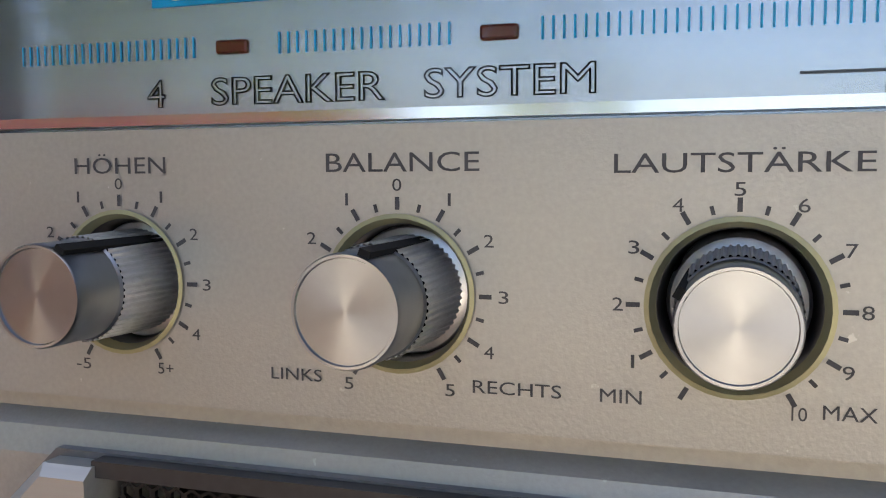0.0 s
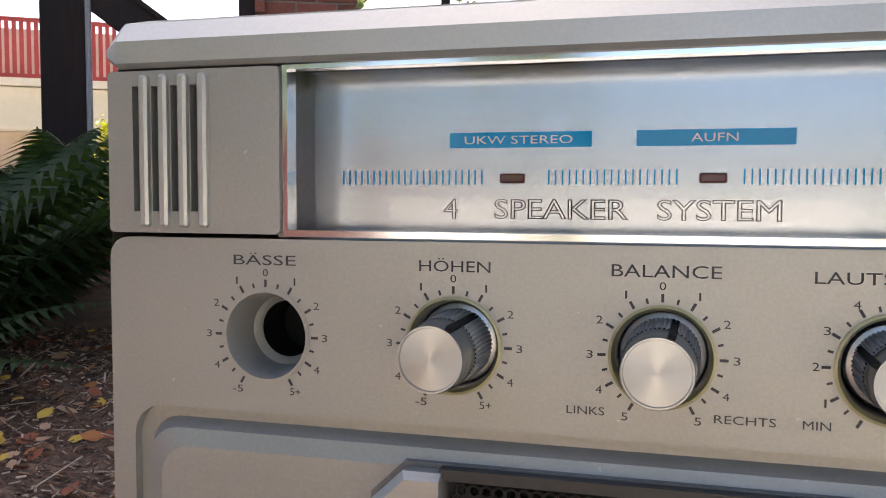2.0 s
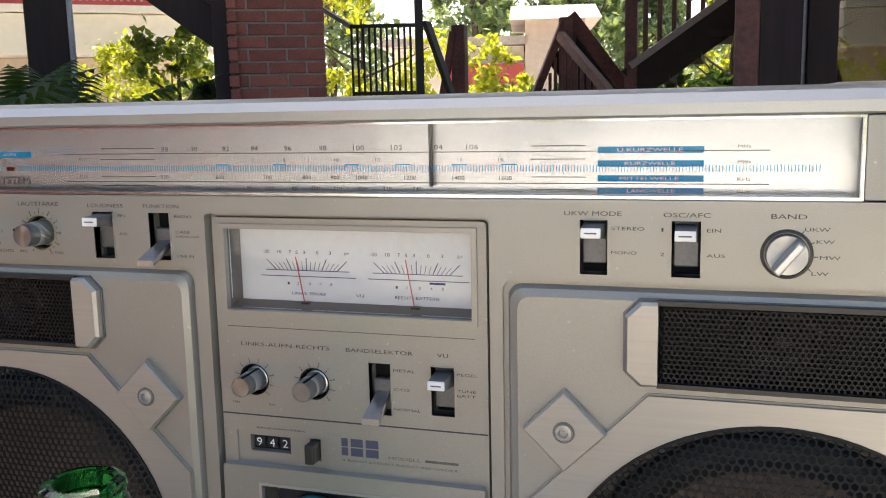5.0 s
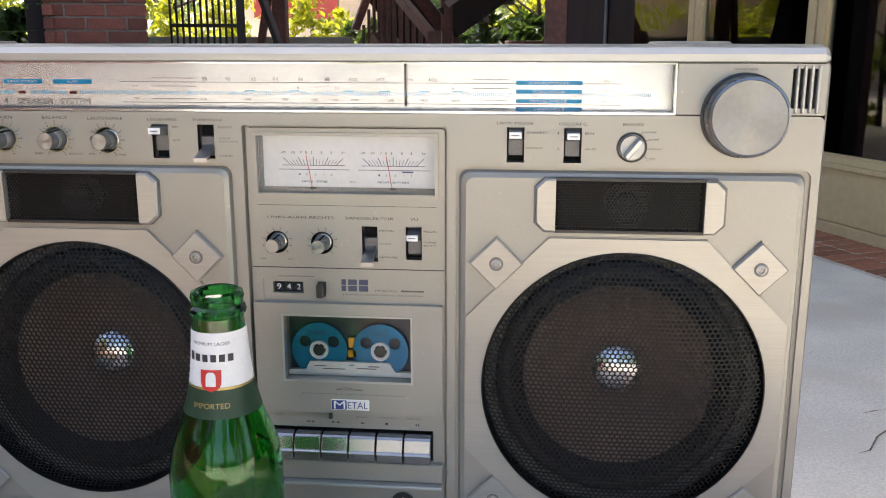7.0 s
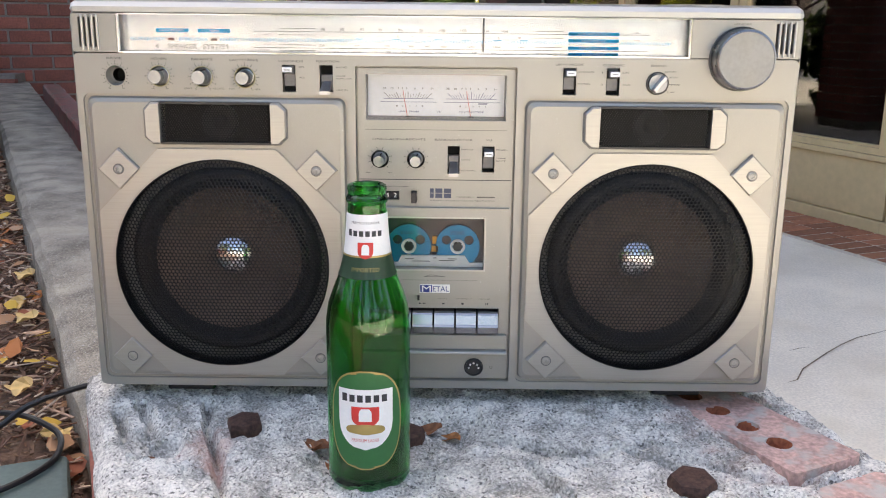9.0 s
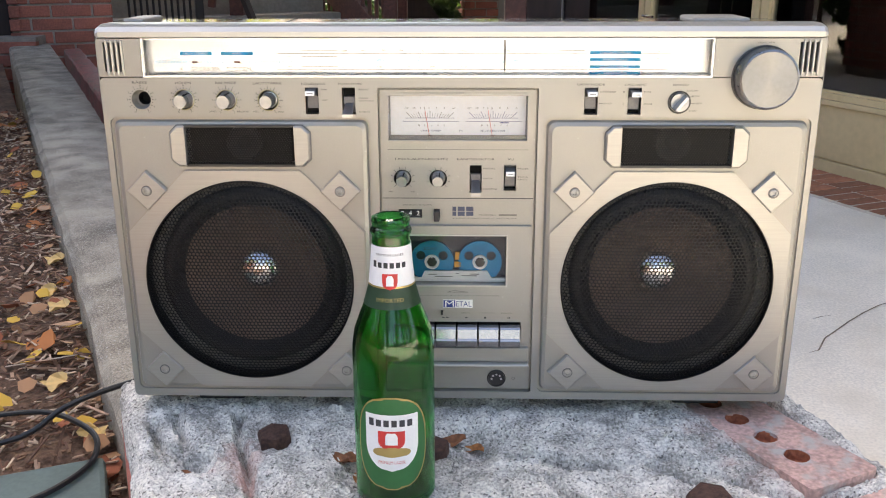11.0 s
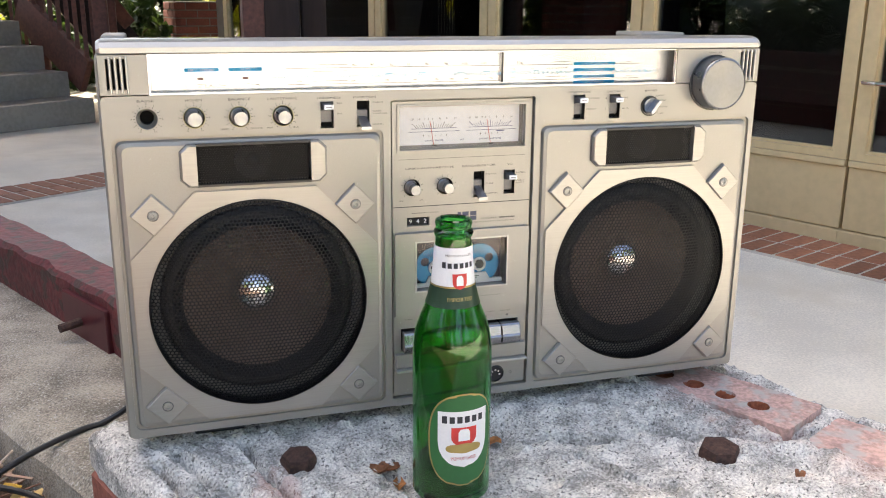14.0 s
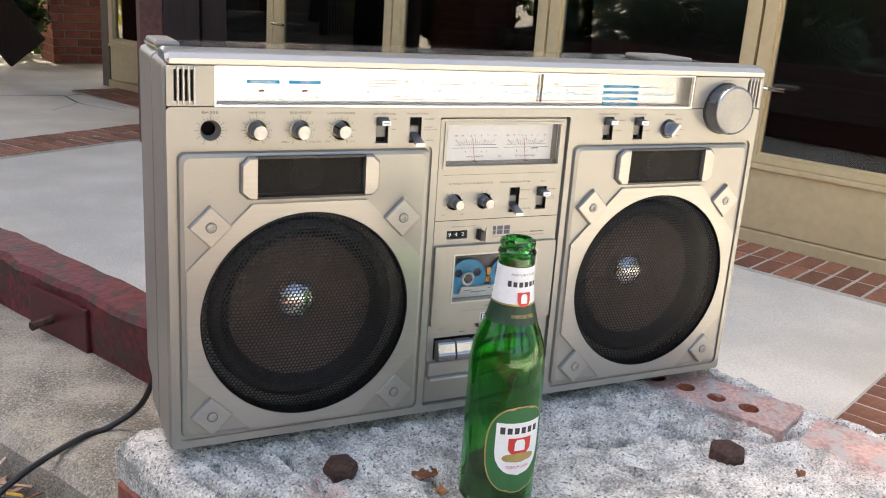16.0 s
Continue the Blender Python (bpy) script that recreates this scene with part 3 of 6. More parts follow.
# tuning knob
tk = new("tuning_knob")
tk.parent = radio
tk.location = (0.2515, 0, 0.3130)
part("seat", lathe([(0.0262, 0.0), (0.0262, -0.0012), (0.0245, -0.0016), (0, -0.0016)], n=56), black_plastic, tk, "", True)
part("barrel", lathe([(0.0246, -0.0016), (0.0246, -0.0150), (0.0238, -0.0172), (0.0226, -0.0178)], n=64), knob_metal, tk, "", True)
part("face", lathe([(0.0226, -0.0178), (0.0222, -0.0174), (0, -0.0171)], n=64), spun("turned_face", (0.19, 0.195, 0.205), 0.30), tk, "turned grey metal face", True)
words(radio, ink_soft, -0.0008, ("SENDER", 0.2440, 0.2585, 0.3405, 0.3418))

# ---- loudspeaker panels ----
OCT = [(-0.050, -0.1015), (0.050, -0.1015), (0.1035, -0.047), (0.1035, 0.047), (0.050, 0.1015), (-0.050, 0.1015), (-0.1035, 0.047), (-0.1035, -0.047)]
CELLS_W = hex_cells(lambda x, z: x * x + z * z < 0.0912 ** 2, -0.092, 0.092, -0.092, 0.092, 0.0034)
WOOFER_GRILLE = honeycomb(CELLS_W, 0.0034, 0.00046, lambda x, z: -0.0105 * (1 - min(1.0, math.hypot(x, z) / 0.092) ** 4), 0.0007)
WOOFER_GRILLE.materials.append(grille_metal)
CELLS_T = hex_cells(lambda x, z: True, -0.0445, 0.0445, -0.0148, 0.0148, 0.0022)
TWEETER_GRILLE = honeycomb(CELLS_T, 0.0022, 0.00042, lambda x, z: 0.0, 0.0006)
TWEETER_GRILLE.materials.append(grille_metal)


def speaker(parent, cx, cz=0.1325):
    """One loudspeaker side: dished panel, woofer with ring plate, four corner badges, tweeter."""
    p = new("speaker_panel")
    p.parent = parent
    p.location = (cx, 0, cz)
    x0, x1, z0, z1 = -0.1090, 0.1090, -0.1050, 0.1450
    tw = rect(-0.0470, 0.0470, 0.1065, 0.1400)
    bm = plate(rect(x0 + 0.005, x1 - 0.005, z0 + 0.005, z1 - 0.005, 0.006), [circle(0, 0, 0.0935, 72), tw], -0.0022, 0.012)
    add_loops(bm, [(rect(x0 + 0.005, x1 - 0.005, z0 + 0.005, z1 - 0.005, 0.006), -0.0022), (rect(x0 + 0.0018, x1 - 0.0018, z0 + 0.0018, z1 - 0.0018, 0.006), -0.0010), (rect(x0, x1, z0, z1, 0.006), 0.0030), (rect(x0, x1, z0, z1, 0.006), 0.018)])
    part("panel", bm, champagne, p, "", True)
    part("ring_plate", plate(OCT, [circle(0, 0, 0.0925, 72)], -0.0044, -0.0020), alu, p, "brushed metal plate round the cone")
    # slightly larger, darker plate: the shadow line round the ring plate as colour
    part("gap_line", plate([(x * 1.008, z * 1.008) for x, z in OCT], [circle(0, 0, 0.0930, 72)], -0.0028, -0.0020), shell_paint, p)
    part("rim", lathe([(0.0930, -0.0040), (0.0928, -0.0052), (0.0920, -0.0054), (0.0914, -0.0040), (0.0912, 0.008)], n=80), grille_metal, p, "", True)
    g = new("grille", WOOFER_GRILLE)
    g.parent, g.location = p, (0, -0.0030, 0)
    part("gasket", lathe([(0.0935, 0.0130), (0.0870, 0.0130), (0.0840, 0.0145)], n=64), mat("gasket_card", (0.11, 0.105, 0.095), 0.7, 0, 0.3, 500, 30), p, "", True)
    w = part("woofer", lathe([(0.0840, 0.0145), (0.0825, 0.0115), (0.0790, 0.0095), (0.0740, 0.0100), (0.0690, 0.0135), (0.0650, 0.0190)], n=64), rubber, p, "black rubber surround", True)
    part("cone", lathe([(0.0650, 0.0190), (0.0600, 0.0215), (0.0500, 0.0270), (0.0400, 0.0325), (0.0300, 0.0380), (0.0200, 0.0430)], n=64), cone_paper, w, "dark brown paper cone", True)
    part("dust_cap", lathe([(0.0225, 0.0425), (0.0218, 0.0370), (0.0195, 0.0320), (0.0155, 0.0285), (0.0105, 0.0262), (0.0050, 0.0250), (0, 0.0247)], n=40), dustcap, w, "shiny silver dome", True)
    part("basket", lathe([(0.0935, 0.012), (0.0935, 0.060), (0, 0.060)], n=40), well_dark, w)
    for dx, dz in ((-0.0838, 0.0841), (0.0838, 0.0841), (-0.0838, -0.0841), (0.0838, -0.0841)):
        b = bmesh.new()
        h = 0.0172
        sq = lambda s: [(dx, dz - s), (dx + s, dz), (dx, dz + s), (dx - s, dz)]
        rr = add_loops(b, [(sq(h), -0.0018), (sq(h), -0.0062), (sq(h - 0.0008), -0.0068)])
        b.faces.new(rr[-1])
        # the badge's shadow line, likewise a darker plate underneath
        part("gap_line", plate(sq(h + 0.0007), [], -0.0050, -0.0018), shell_paint, p)
        badge = part("corner_badge", b, alu, p, "diamond-shaped brushed plate")
        part("screw_ring", lathe([(0.0047, -0.0066), (0.0046, -0.0071), (0.0039, -0.0071), (0.0038, -0.0066)], dx, dz, 24), switch_grey, badge, "", True)
        part("screw", lathe([(0.0038, -0.0068), (0.0034, -0.0077), (0.0020, -0.0080), (0.0016, -0.0070), (0.0010, -0.0070), (0, -0.0076)], dx, dz, 20), alu, badge, "", True)
    t = new("tweeter")
    t.parent, t.location = p, (0, 0, 0.1232)
    # frame: two bevelled metal cheeks joined by thin rails
    for s in (-1, 1):
        b = bmesh.new()
        lo = [(s * 0.0465, -0.0172), (s * 0.0535, -0.0172), (s * 0.0595, -0.0115), (s * 0.0595, 0.0115), (s * 0.0535, 0.0172), (s * 0.0465, 0.0172)]
        li = [(s * 0.0465, -0.0160), (s * 0.0528, -0.0160), (s * 0.0582, -0.0108), (s * 0.0582, 0.0108), (s * 0.0528, 0.0160), (s * 0.0465, 0.0160)]
        rr = add_loops(b, [(lo, -0.0015), (lo, -0.0060), (li, -0.0075)])
        b.faces.new(rr[-1])
        part("cheek", b, alu, t, "bevelled brushed metal cheek")
    # dark grey plate that draws the shadow line round the tweeter frame
    part("gap_line", plate([(0.0540, -0.0181), (0.0604, -0.0120), (0.0604, 0.0120), (0.0540, 0.0181), (-0.0540, 0.0181), (-0.0604, 0.0120), (-0.0604, -0.0120), (-0.0540, -0.0181)], [rect(-0.0470, 0.0470, -0.0167, 0.0167)], -0.0032, -0.0018), switch_grey, t)
    for z in (-0.0168, 0.0168):
        part("rail", box(-0.047, 0.047, -0.0055, 0.004, z - 0.0010, z + 0.0010), black_plastic, t)
    g = new("grille", TWEETER_GRILLE)
    g.parent, g.location = t, (0, -0.0035, 0)
    part("tweeter_back", box(-0.047, 0.047, 0.014, 0.017, -0.018, 0.018), well_dark, t)
    part("tweeter_cone", lathe([(0.0155, 0.0140), (0.0150, 0.0085), (0.0138, 0.0078), (0.0120, 0.0100), (0.0065, 0.0128)], n=32), mat("tweeter_cone", (0.06, 0.058, 0.058), 0.3, 0.2), t, "", True)
    part("tweeter_dome", lathe([(0.0065, 0.0128), (0.0060, 0.0102), (0.0042, 0.0084), (0.0020, 0.0076), (0, 0.0074)], n=24), black_plastic, t, "small glossy black dome", True)
    return p


left = speaker(radio, -0.1842)
copy_thing(left, Matrix.Translation((0.1842, 0, 0.1325)))

# ---- centre column ----
C = 0.0030
holes = [rect(-0.0590, 0.0600, 0.2590, 0.2980, 0.001)]
holes += [circle(-0.0470, 0.2262, 0.0072), circle(-0.0163, 0.2262, 0.0072), rect(0.0108, 0.0212, 0.2140, 0.2380), rect(0.0402, 0.0508, 0.2158, 0.2380)]
holes += [rect(-0.0580, -0.0110, 0.1850, 0.2005), rect(-0.0440, 0.0435, 0.1300, 0.1760), rect(-0.0580, 0.0580, 0.0710, 0.0935), circle(0.0365, 0.0380, 0.0082)]
col = part("centre_panel", plate(rect(-0.0650, 0.0660, 0.0275, 0.3025, 0.002), holes, C, 0.0165), champagne, radio)
part("column_rim", plate(rect(-0.0668, 0.0678, 0.0257, 0.3043, 0.002), [rect(-0.0652, 0.0662, 0.0273, 0.3027, 0.002)], 0.0060, 0.014), shell_paint, radio)
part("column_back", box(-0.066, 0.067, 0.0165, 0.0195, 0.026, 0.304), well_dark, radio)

# meters
bm = bmesh.new()
add_loops(bm, [(rect(-0.0590, 0.0600, 0.2590, 0.2980), C - 0.0006), (rect(-0.0575, 0.0585, 0.2620, 0.2968), 0.0150)])
meter = part("meter", bm, mat("meter_recess", (0.15, 0.15, 0.15), 0.4, 0.3), radio, "twin level meter with a white printed card")
part("meter_card", box(-0.0575, 0.0585, 0.0150, 0.0162, 0.2615, 0.2970), meter_white, meter)
part("meter_frame", plate(rect(-0.0610, 0.0620, 0.2572, 0.2998), [rect(-0.0585, 0.0595, 0.2595, 0.2975)], C - 0.0012, C + 0.002), champagne, meter)
mw = part("meter_window", plate(rect(-0.0582, 0.0592, 0.2600, 0.2972), [], 0.0060, 0.0068), pane_clear, meter)
mw.visible_shadow = False
V = 0.0148
for mx, s in ((-0.0235, 0), (0.0305, 1)):
    bm = bmesh.new()
    for i in range(17):
        f = i / 16 - 0.5
        x = mx + 0.031 * f
        long = i % 4 == 0
        add_stroke(bm, (x - 0.0, 0.2768), (x + 0.0065 * f * (1.5 if long else 1.0), 0.2768 + (0.0058 if long else 0.0042) - 0.0022 * abs(f)), 0.00042 if long else 0.00026, V)
    flat_part("meter_ticks", bm, navy_ink if s else ink, meter)
    bm = bmesh.new()
    add_stroke(bm, (mx - 0.0210, 0.2766), (mx + 0.0215, 0.2766), 0.00035, V)
    add_stroke(bm, (mx - 0.0235, 0.2738), (mx + 0.0245, 0.2738), 0.00035, V)
    flat_part("meter_lines", bm, navy_ink, meter)
    bm = bmesh.new()
    for t, f in zip(("-20", "10", "7", "5", "3", "0", "3", "6+"), (-0.60, -0.40, -0.24, -0.14, -0.03, 0.17, 0.36, 0.60)):
        w = 0.0011 * len(t)
        add_text(bm, t, mx + 0.034 * f - w / 2, mx + 0.034 * f + w / 2, 0.2844, 0.2860, V)
    for t, f in zip(("1", "2", "3", "4", "5"), (-0.28, -0.14, 0.04, 0.2, 0.36)):
        add_text(bm, t, mx + 0.034 * f - 0.0005, mx + 0.034 * f + 0.0005, 0.2698, 0.2710, V)
    flat_part("meter_numbers", bm, ink, meter)
    part("needle", tube([(mx - 0.003 + 0.021 * math.sin(-0.06), 0.0125, 0.2835), (mx - 0.0005, 0.0125, 0.2615)], 0.00025, 5), red_ink, meter, "thin red needle")
    part("needle_mask", box(mx - 0.0020, mx + 0.0020, 0.0118, 0.0148, 0.2612, 0.2622), black_plastic, meter)
flat_part("battery_mark", add_quad(bmesh.new(), 0.0365, 0.0440, 0.2722, 0.2732, V), navy_ink, meter)
words(meter, navy_ink, V, ("LINKS", -0.0315, -0.0240, 0.2650, 0.2664), ("SENDER", -0.0225, -0.0140, 0.2650, 0.2664), ("VU", 0.0010, 0.0048, 0.2650, 0.2664), ("RECHTS", 0.0200, 0.0290, 0.2650, 0.2664), ("BATTERIE", 0.0300, 0.0412, 0.2650, 0.2664))

# recording controls
T = C - 0.00015
flat_part("rule", add_stroke(bmesh.new(), (-0.0595, 0.2515), (0.0605, 0.2515), 0.0004, T), ink_soft, radio)
for x in (-0.0470, -0.0163):
    part("well", lathe([(0.0076, C - 0.0004), (0.0070, C - 0.0004), (0.0062, 0.012), (0, 0.012)], x, 0.2262, 32), well_dark, radio, "", True)
    rotary(radio, x, 0.2262, 0.0047, 0.0165, 0.0055, 15, 44)
    dial_scale(radio, x, 0.2262, ["1", "2", "3", "4", "5", "6", "7", "8", "9", "10"], 0.0080, 0.0101, T, 0.0010, False, -135, 30, 0.00035)
switch(radio, 0.0108, 0.0212, 0.2140, 0.2380, C, "lever", 0.32)
switch(radio, 0.0402, 0.0508, 0.2158, 0.2380, C, "block", 0.74)
words(radio, ink, T, ("LINKS-AUFN-RECHTS", -0.0530, -0.0080, 0.2424, 0.2442), ("BANDSELEKTOR", 0.0000, 0.0320, 0.2424, 0.2442), ("VU", 0.0432, 0.0482, 0.2424, 0.2442), ("METAL", 0.0225, 0.0330, 0.2345, 0.2358), ("CrO2", 0.0225, 0.0300, 0.2258, 0.2270),
      ("NORMAL", 0.0225, 0.0350, 0.2165, 0.2178), ("PEGEL", 0.0520, 0.0615, 0.2345, 0.2358), ("TUNE", 0.0520, 0.0605, 0.2272, 0.2284), ("BATT", 0.0520, 0.0605, 0.2250, 0.2262), ("BANDZÄHLWERK", -0.0470, -0.0220, 0.2022, 0.2034), ("MIN", -0.0590, -0.0555, 0.2140, 0.2150), ("MAX", -0.0400, -0.0365, 0.2140, 0.2150))
flat_part("rule", add_stroke(bmesh.new(), (-0.0648, 0.2088), (0.0658, 0.2088), 0.0007, T), ink, radio)

# tape counter
part("counter_frame", plate(rect(-0.0582, -0.0108, 0.1848, 0.2007, 0.001), [rect(-0.0515, -0.0305, 0.1905, 0.1985), rect(-0.0205, -0.0150, 0.1885, 0.1990)], C + 0.001, C + 0.010), champagne, radio)
ctr = part("counter", box(-0.052, -0.030, 0.008, 0.012, 0.1895, 0.1990), black_plastic, radio, "black tape counter reading 942")
for i, d in enumerate("942"):
    x = -0.0505 + 0.0068 * i
    part("digit_wheel", lathe([(0.0036, 0.0), (0.0036, 0.0054)], n=20), black_plastic, ctr).matrix_local = pose(x, 0.0095, 0.1945, 0, 0, -90)
    flat_part("figure", add_text(bmesh.new(), d, x + 0.0014, x + 0.0041, 0.1926, 0.1965, 0.0057), white_ink, ctr)
part("reset_button", box(-0.0200, -0.0155, -0.0035, 0.010, 0.1892, 0.1985, 0.0006), black_plastic, radio)
# maker's mark: three plain heavy letter-like bars, and the model line as bars
bm = bmesh.new()
for i, (a, b) in enumerate(((-0.0040, -0.0008), (0.0006, 0.0066), (0.0080, 0.0142))):
    for z in (0.1930, 0.1974):
        add_quad(bm, a, b, z, z + 0.0039, T)
flat_part("maker_mark", bm, mat("mark_ink", (0.06, 0.07, 0.12), 0.5), radio, "dark striped maker's mark")
words(radio, ink_soft, T, ("MODELL", 0.0190, 0.0345, 0.1932, 0.1946), ("4 BAND STEREO RADIO RECORDER", -0.0040, 0.0520, 0.1902, 0.1913))

flat_part("model_bar", add_quad(bmesh.new(), 0.0365, 0.0520, 0.1933, 0.1945, T), ink_soft, radio)

# cassette door with the tape behind it
door = part("cassette_door", plate(rect(-0.0640, 0.0650, 0.1062, 0.1848, 0.001), [rect(-0.0440, 0.0435, 0.1300, 0.1760, 0.0005)], -0.0012, 0.006), champagne, radio)
part("window_frame", plate(rect(-0.0452, 0.0447, 0.1288, 0.1772), [rect(-0.0438, 0.0433, 0.1302, 0.1758)], -0.0018, 0.006), trim_paint, door)
pw = part("window", plate(rect(-0.0438, 0.0433, 0.1302, 0.1758), [], 0.0012, 0.0024), pane_clear, door)
pw.visible_shadow = False
words(door, ink_soft, -0.00135, ("AUTO REWIND & SOFT EJECT MECHANISM", -0.0330, 0.0375, 0.1196, 0.1208))
bm = bmesh.new()
add_stroke(bm, (-0.0085, 0.1236), (-0.003, 0.1252), 0.0004, -0.00135)
add_stroke(bm, (-0.003, 0.1252), (0.010, 0.1236), 0.0004, -0.00135)
add_stroke(bm, (-0.0085, 0.1236), (0.010, 0.1236), 0.0004, -0.00135)
flat_part("door_emblem", bm, ink_soft, door)
bd = part("metal_badge", box(-0.0125, 0.0142, -0.0017, 0.0, 0.1088, 0.1165, 0.0003, 1), white_ink, door, "white badge with blue lettering METAL")
flat_part("badge_field", add_quad(bmesh.new(), -0.0120, -0.0015, 0.1093, 0.1160, -0.0018), navy_ink, bd)
flat_part("lettering", add_text(bmesh.new(), "M", -0.0105, -0.0025, 0.1098, 0.1155, -0.0019), white_ink, bd)
flat_part("lettering", add_text(bmesh.new(), "ETAL", -0.0008, 0.0132, 0.1102, 0.1150, -0.0019), navy_ink, bd)
tape = thing("cassette_tape", "clear cassette with blue open reels behind the door window", "cassette", (0, 0, 0))
part("cassette_shell", box(-0.0498, 0.0502, 0.0148, 0.0160, 0.1180, 0.1815), tape_dark, tape)
for cx in (-0.0225, 0.0205):
    hs = [circle(cx + 0.0115 * math.sin(radians(a)), 0.1480 + 0.0115 * math.cos(radians(a)), 0.0042, 14) for a in (60, 180, 300)]
    reel = part("reel", plate(circle(cx, 0.1480, 0.0195, 48), hs, 0.0110, 0.0122), tape_blue, tape, "blue metal reel")
    part("hub", lathe([(0.0068, 0.0112), (0.0066, 0.0096), (0.0058, 0.0094), (0.0046, 0.0100), (0.0046, 0.0118), (0, 0.0118)], cx, 0.1480, 32), white_ink, reel, "white hub", True)
    part("spindle", lathe([(0.0044, 0.0110), (0.0040, 0.0090), (0, 0.0088)], cx, 0.1480, 12), black_plastic, reel)
    for a in range(6):
        b = box(-0.0006, 0.0006, 0.0092, 0.0112, 0.0034, 0.0056)
        bmesh.ops.rotate(b, cent=(0, 0, 0), matrix=Matrix.Rotation(radians(60 * a), 3, "Y"), verts=b.verts)
        bmesh.ops.translate(b, vec=(cx, 0, 0.1480), verts=b.verts)
        part("hub_tooth", b, white_ink, reel)
words(tape, ink, 0.0108, ("SOUND", -0.0300, -0.0180, 0.1588, 0.1618), ("SOUND", 0.0140, 0.0260, 0.1588, 0.1618))
b = bmesh.new()
rr = add_loops(b, [([(-0.0440, 0.1290), (0.0430, 0.1290), (0.0430, 0.1335), (0.0310, 0.1335), (0.0270, 0.1400), (-0.0290, 0.1400), (-0.0320, 0.1335), (-0.0440, 0.1335)], 0.0125), ([(-0.0440, 0.1290), (0.0430, 0.1290), (0.0430, 0.1335), (0.0310, 0.1335), (0.0270, 0.1400), (-0.0290, 0.1400), (-0.0320, 0.1335), (-0.0440, 0.1335)], 0.0090)])
b.faces.new(rr[1])
lab = part("tape_label", b, white_ink, tape, "white stepped label")
bm = bmesh.new()
for x0, x1, z in ((-0.026, -0.018, 0.1365), (-0.020, -0.004, 0.1345), (-0.001, 0.002, 0.1375), (0.004, 0.018, 0.1352), (0.012, 0.020, 0.1368)):
    add_quad(bm, x0, x1, z, z + 0.0007, 0.0089)
flat_part("label_print", bm, ink_soft, lab)
part("felt_pad", box(-0.0025, 0.0035, 0.0110, 0.0130, 0.1430, 0.1480), amber, tape)
part("tape_guide", box(-0.0018, 0.0022, 0.0110, 0.0130, 0.1500, 0.1570), amber, tape)

# keys
key_chrome = mat("key_chrome", (0.33, 0.33, 0.345), 0.24, 1.0, 0.06, 300, 20)
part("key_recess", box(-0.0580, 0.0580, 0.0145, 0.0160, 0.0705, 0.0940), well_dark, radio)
for i in range(6):
    x0 = -0.0577 + 0.0192 * i
    bm = bmesh.new()
    rows = []
    for x in (x0 + 0.0005, x0 + 0.0186):
        rows.append([bm.verts.new((x, y, z)) for y, z in ((0.013, 0.0720), (-0.0040, 0.0720), (-0.0085, 0.0735), (-0.0095, 0.0800), (-0.0080, 0.0812), (-0.0060, 0.0900), (-0.0045, 0.0915), (0.013, 0.0925))])
    for k in range(8):
        bm.faces.new((rows[0][k], rows[0][(k + 1) % 8], rows[1][(k + 1) % 8], rows[1][k]))
    bm.faces.new(rows[0])
    bm.faces.new(rows[1])
    bmesh.ops.bevel(bm, geom=list(bm.edges), offset=0.0004, segments=1, affect="EDGES")
    part("tape_key", bm, key_chrome, radio, "chrome piano key")
words(radio, ink_soft, T, ("AUFN", -0.0545, -0.0470, 0.1016, 0.1026), ("START", 0.0040, 0.0120, 0.1016, 0.1026), ("STOP/EJECT", 0.0200, 0.0345, 0.1016, 0.1026), ("PAUSE", 0.0400, 0.0500, 0.1016, 0.1026))
for cx, kind in ((-0.029, "<<"), (-0.010, ">>"), (0.009, ">"), (0.0255, "s"), (0.047, "p")):
    bm = bmesh.new()
    tri = lambda x, d: bm.faces.new([bm.verts.new(p) for p in ((x - 0.0015 * d, T, 0.0968), (x + 0.0015 * d, T, 0.0976), (x - 0.0015 * d, T, 0.0984))])
    if kind in ("<<", ">>"):
        d = 1 if kind == ">>" else -1
        tri(cx - 0.0017, d), tri(cx + 0.0017, d)
    elif kind == ">":
        tri(cx, 1)
    elif kind == "s":
        add_quad(bm, cx - 0.001, cx + 0.001, 0.0967, 0.0985, T)
    else:
        add_quad(bm, cx - 0.0012, cx - 0.0004, 0.0967, 0.0985, T), add_quad(bm, cx + 0.0004, cx + 0.0012, 0.0967, 0.0985, T)
    flat_part("key_symbol", bm, ink, radio)
part("latch_tab", box(-0.0145, -0.0125, -0.0010, C, 0.1015, 0.1052), black_plastic, radio)
part("key_ledge", box(-0.0640, 0.0650, -0.0075, 0.006, 0.0535, 0.0560, 0.0008), trim_paint, radio)
part("key_shelf", box(-0.0640, 0.0650, -0.0020, 0.006, 0.0562, 0.0700, 0.0010), champagne, radio)
# microphone socket
part("socket", lathe([(0.0086, C - 0.0008), (0.0076, C - 0.0014), (0.0072, C), (0, C + 0.0004)], 0.0365, 0.0380, 32), black_plastic, radio, "black round socket", True)
for a in range(5):
    part("socket_hole", lathe([(0.0010, C - 0.0003), (0, C - 0.0003)], 0.0365 + 0.0044 * math.cos(radians(45 * a)), 0.0370 + 0.0044 * math.sin(radians(45 * a)), 10), chrome, radio)
words(radio, ink_soft, T, ("Q", 0.0505, 0.0535, 0.0360, 0.0392))
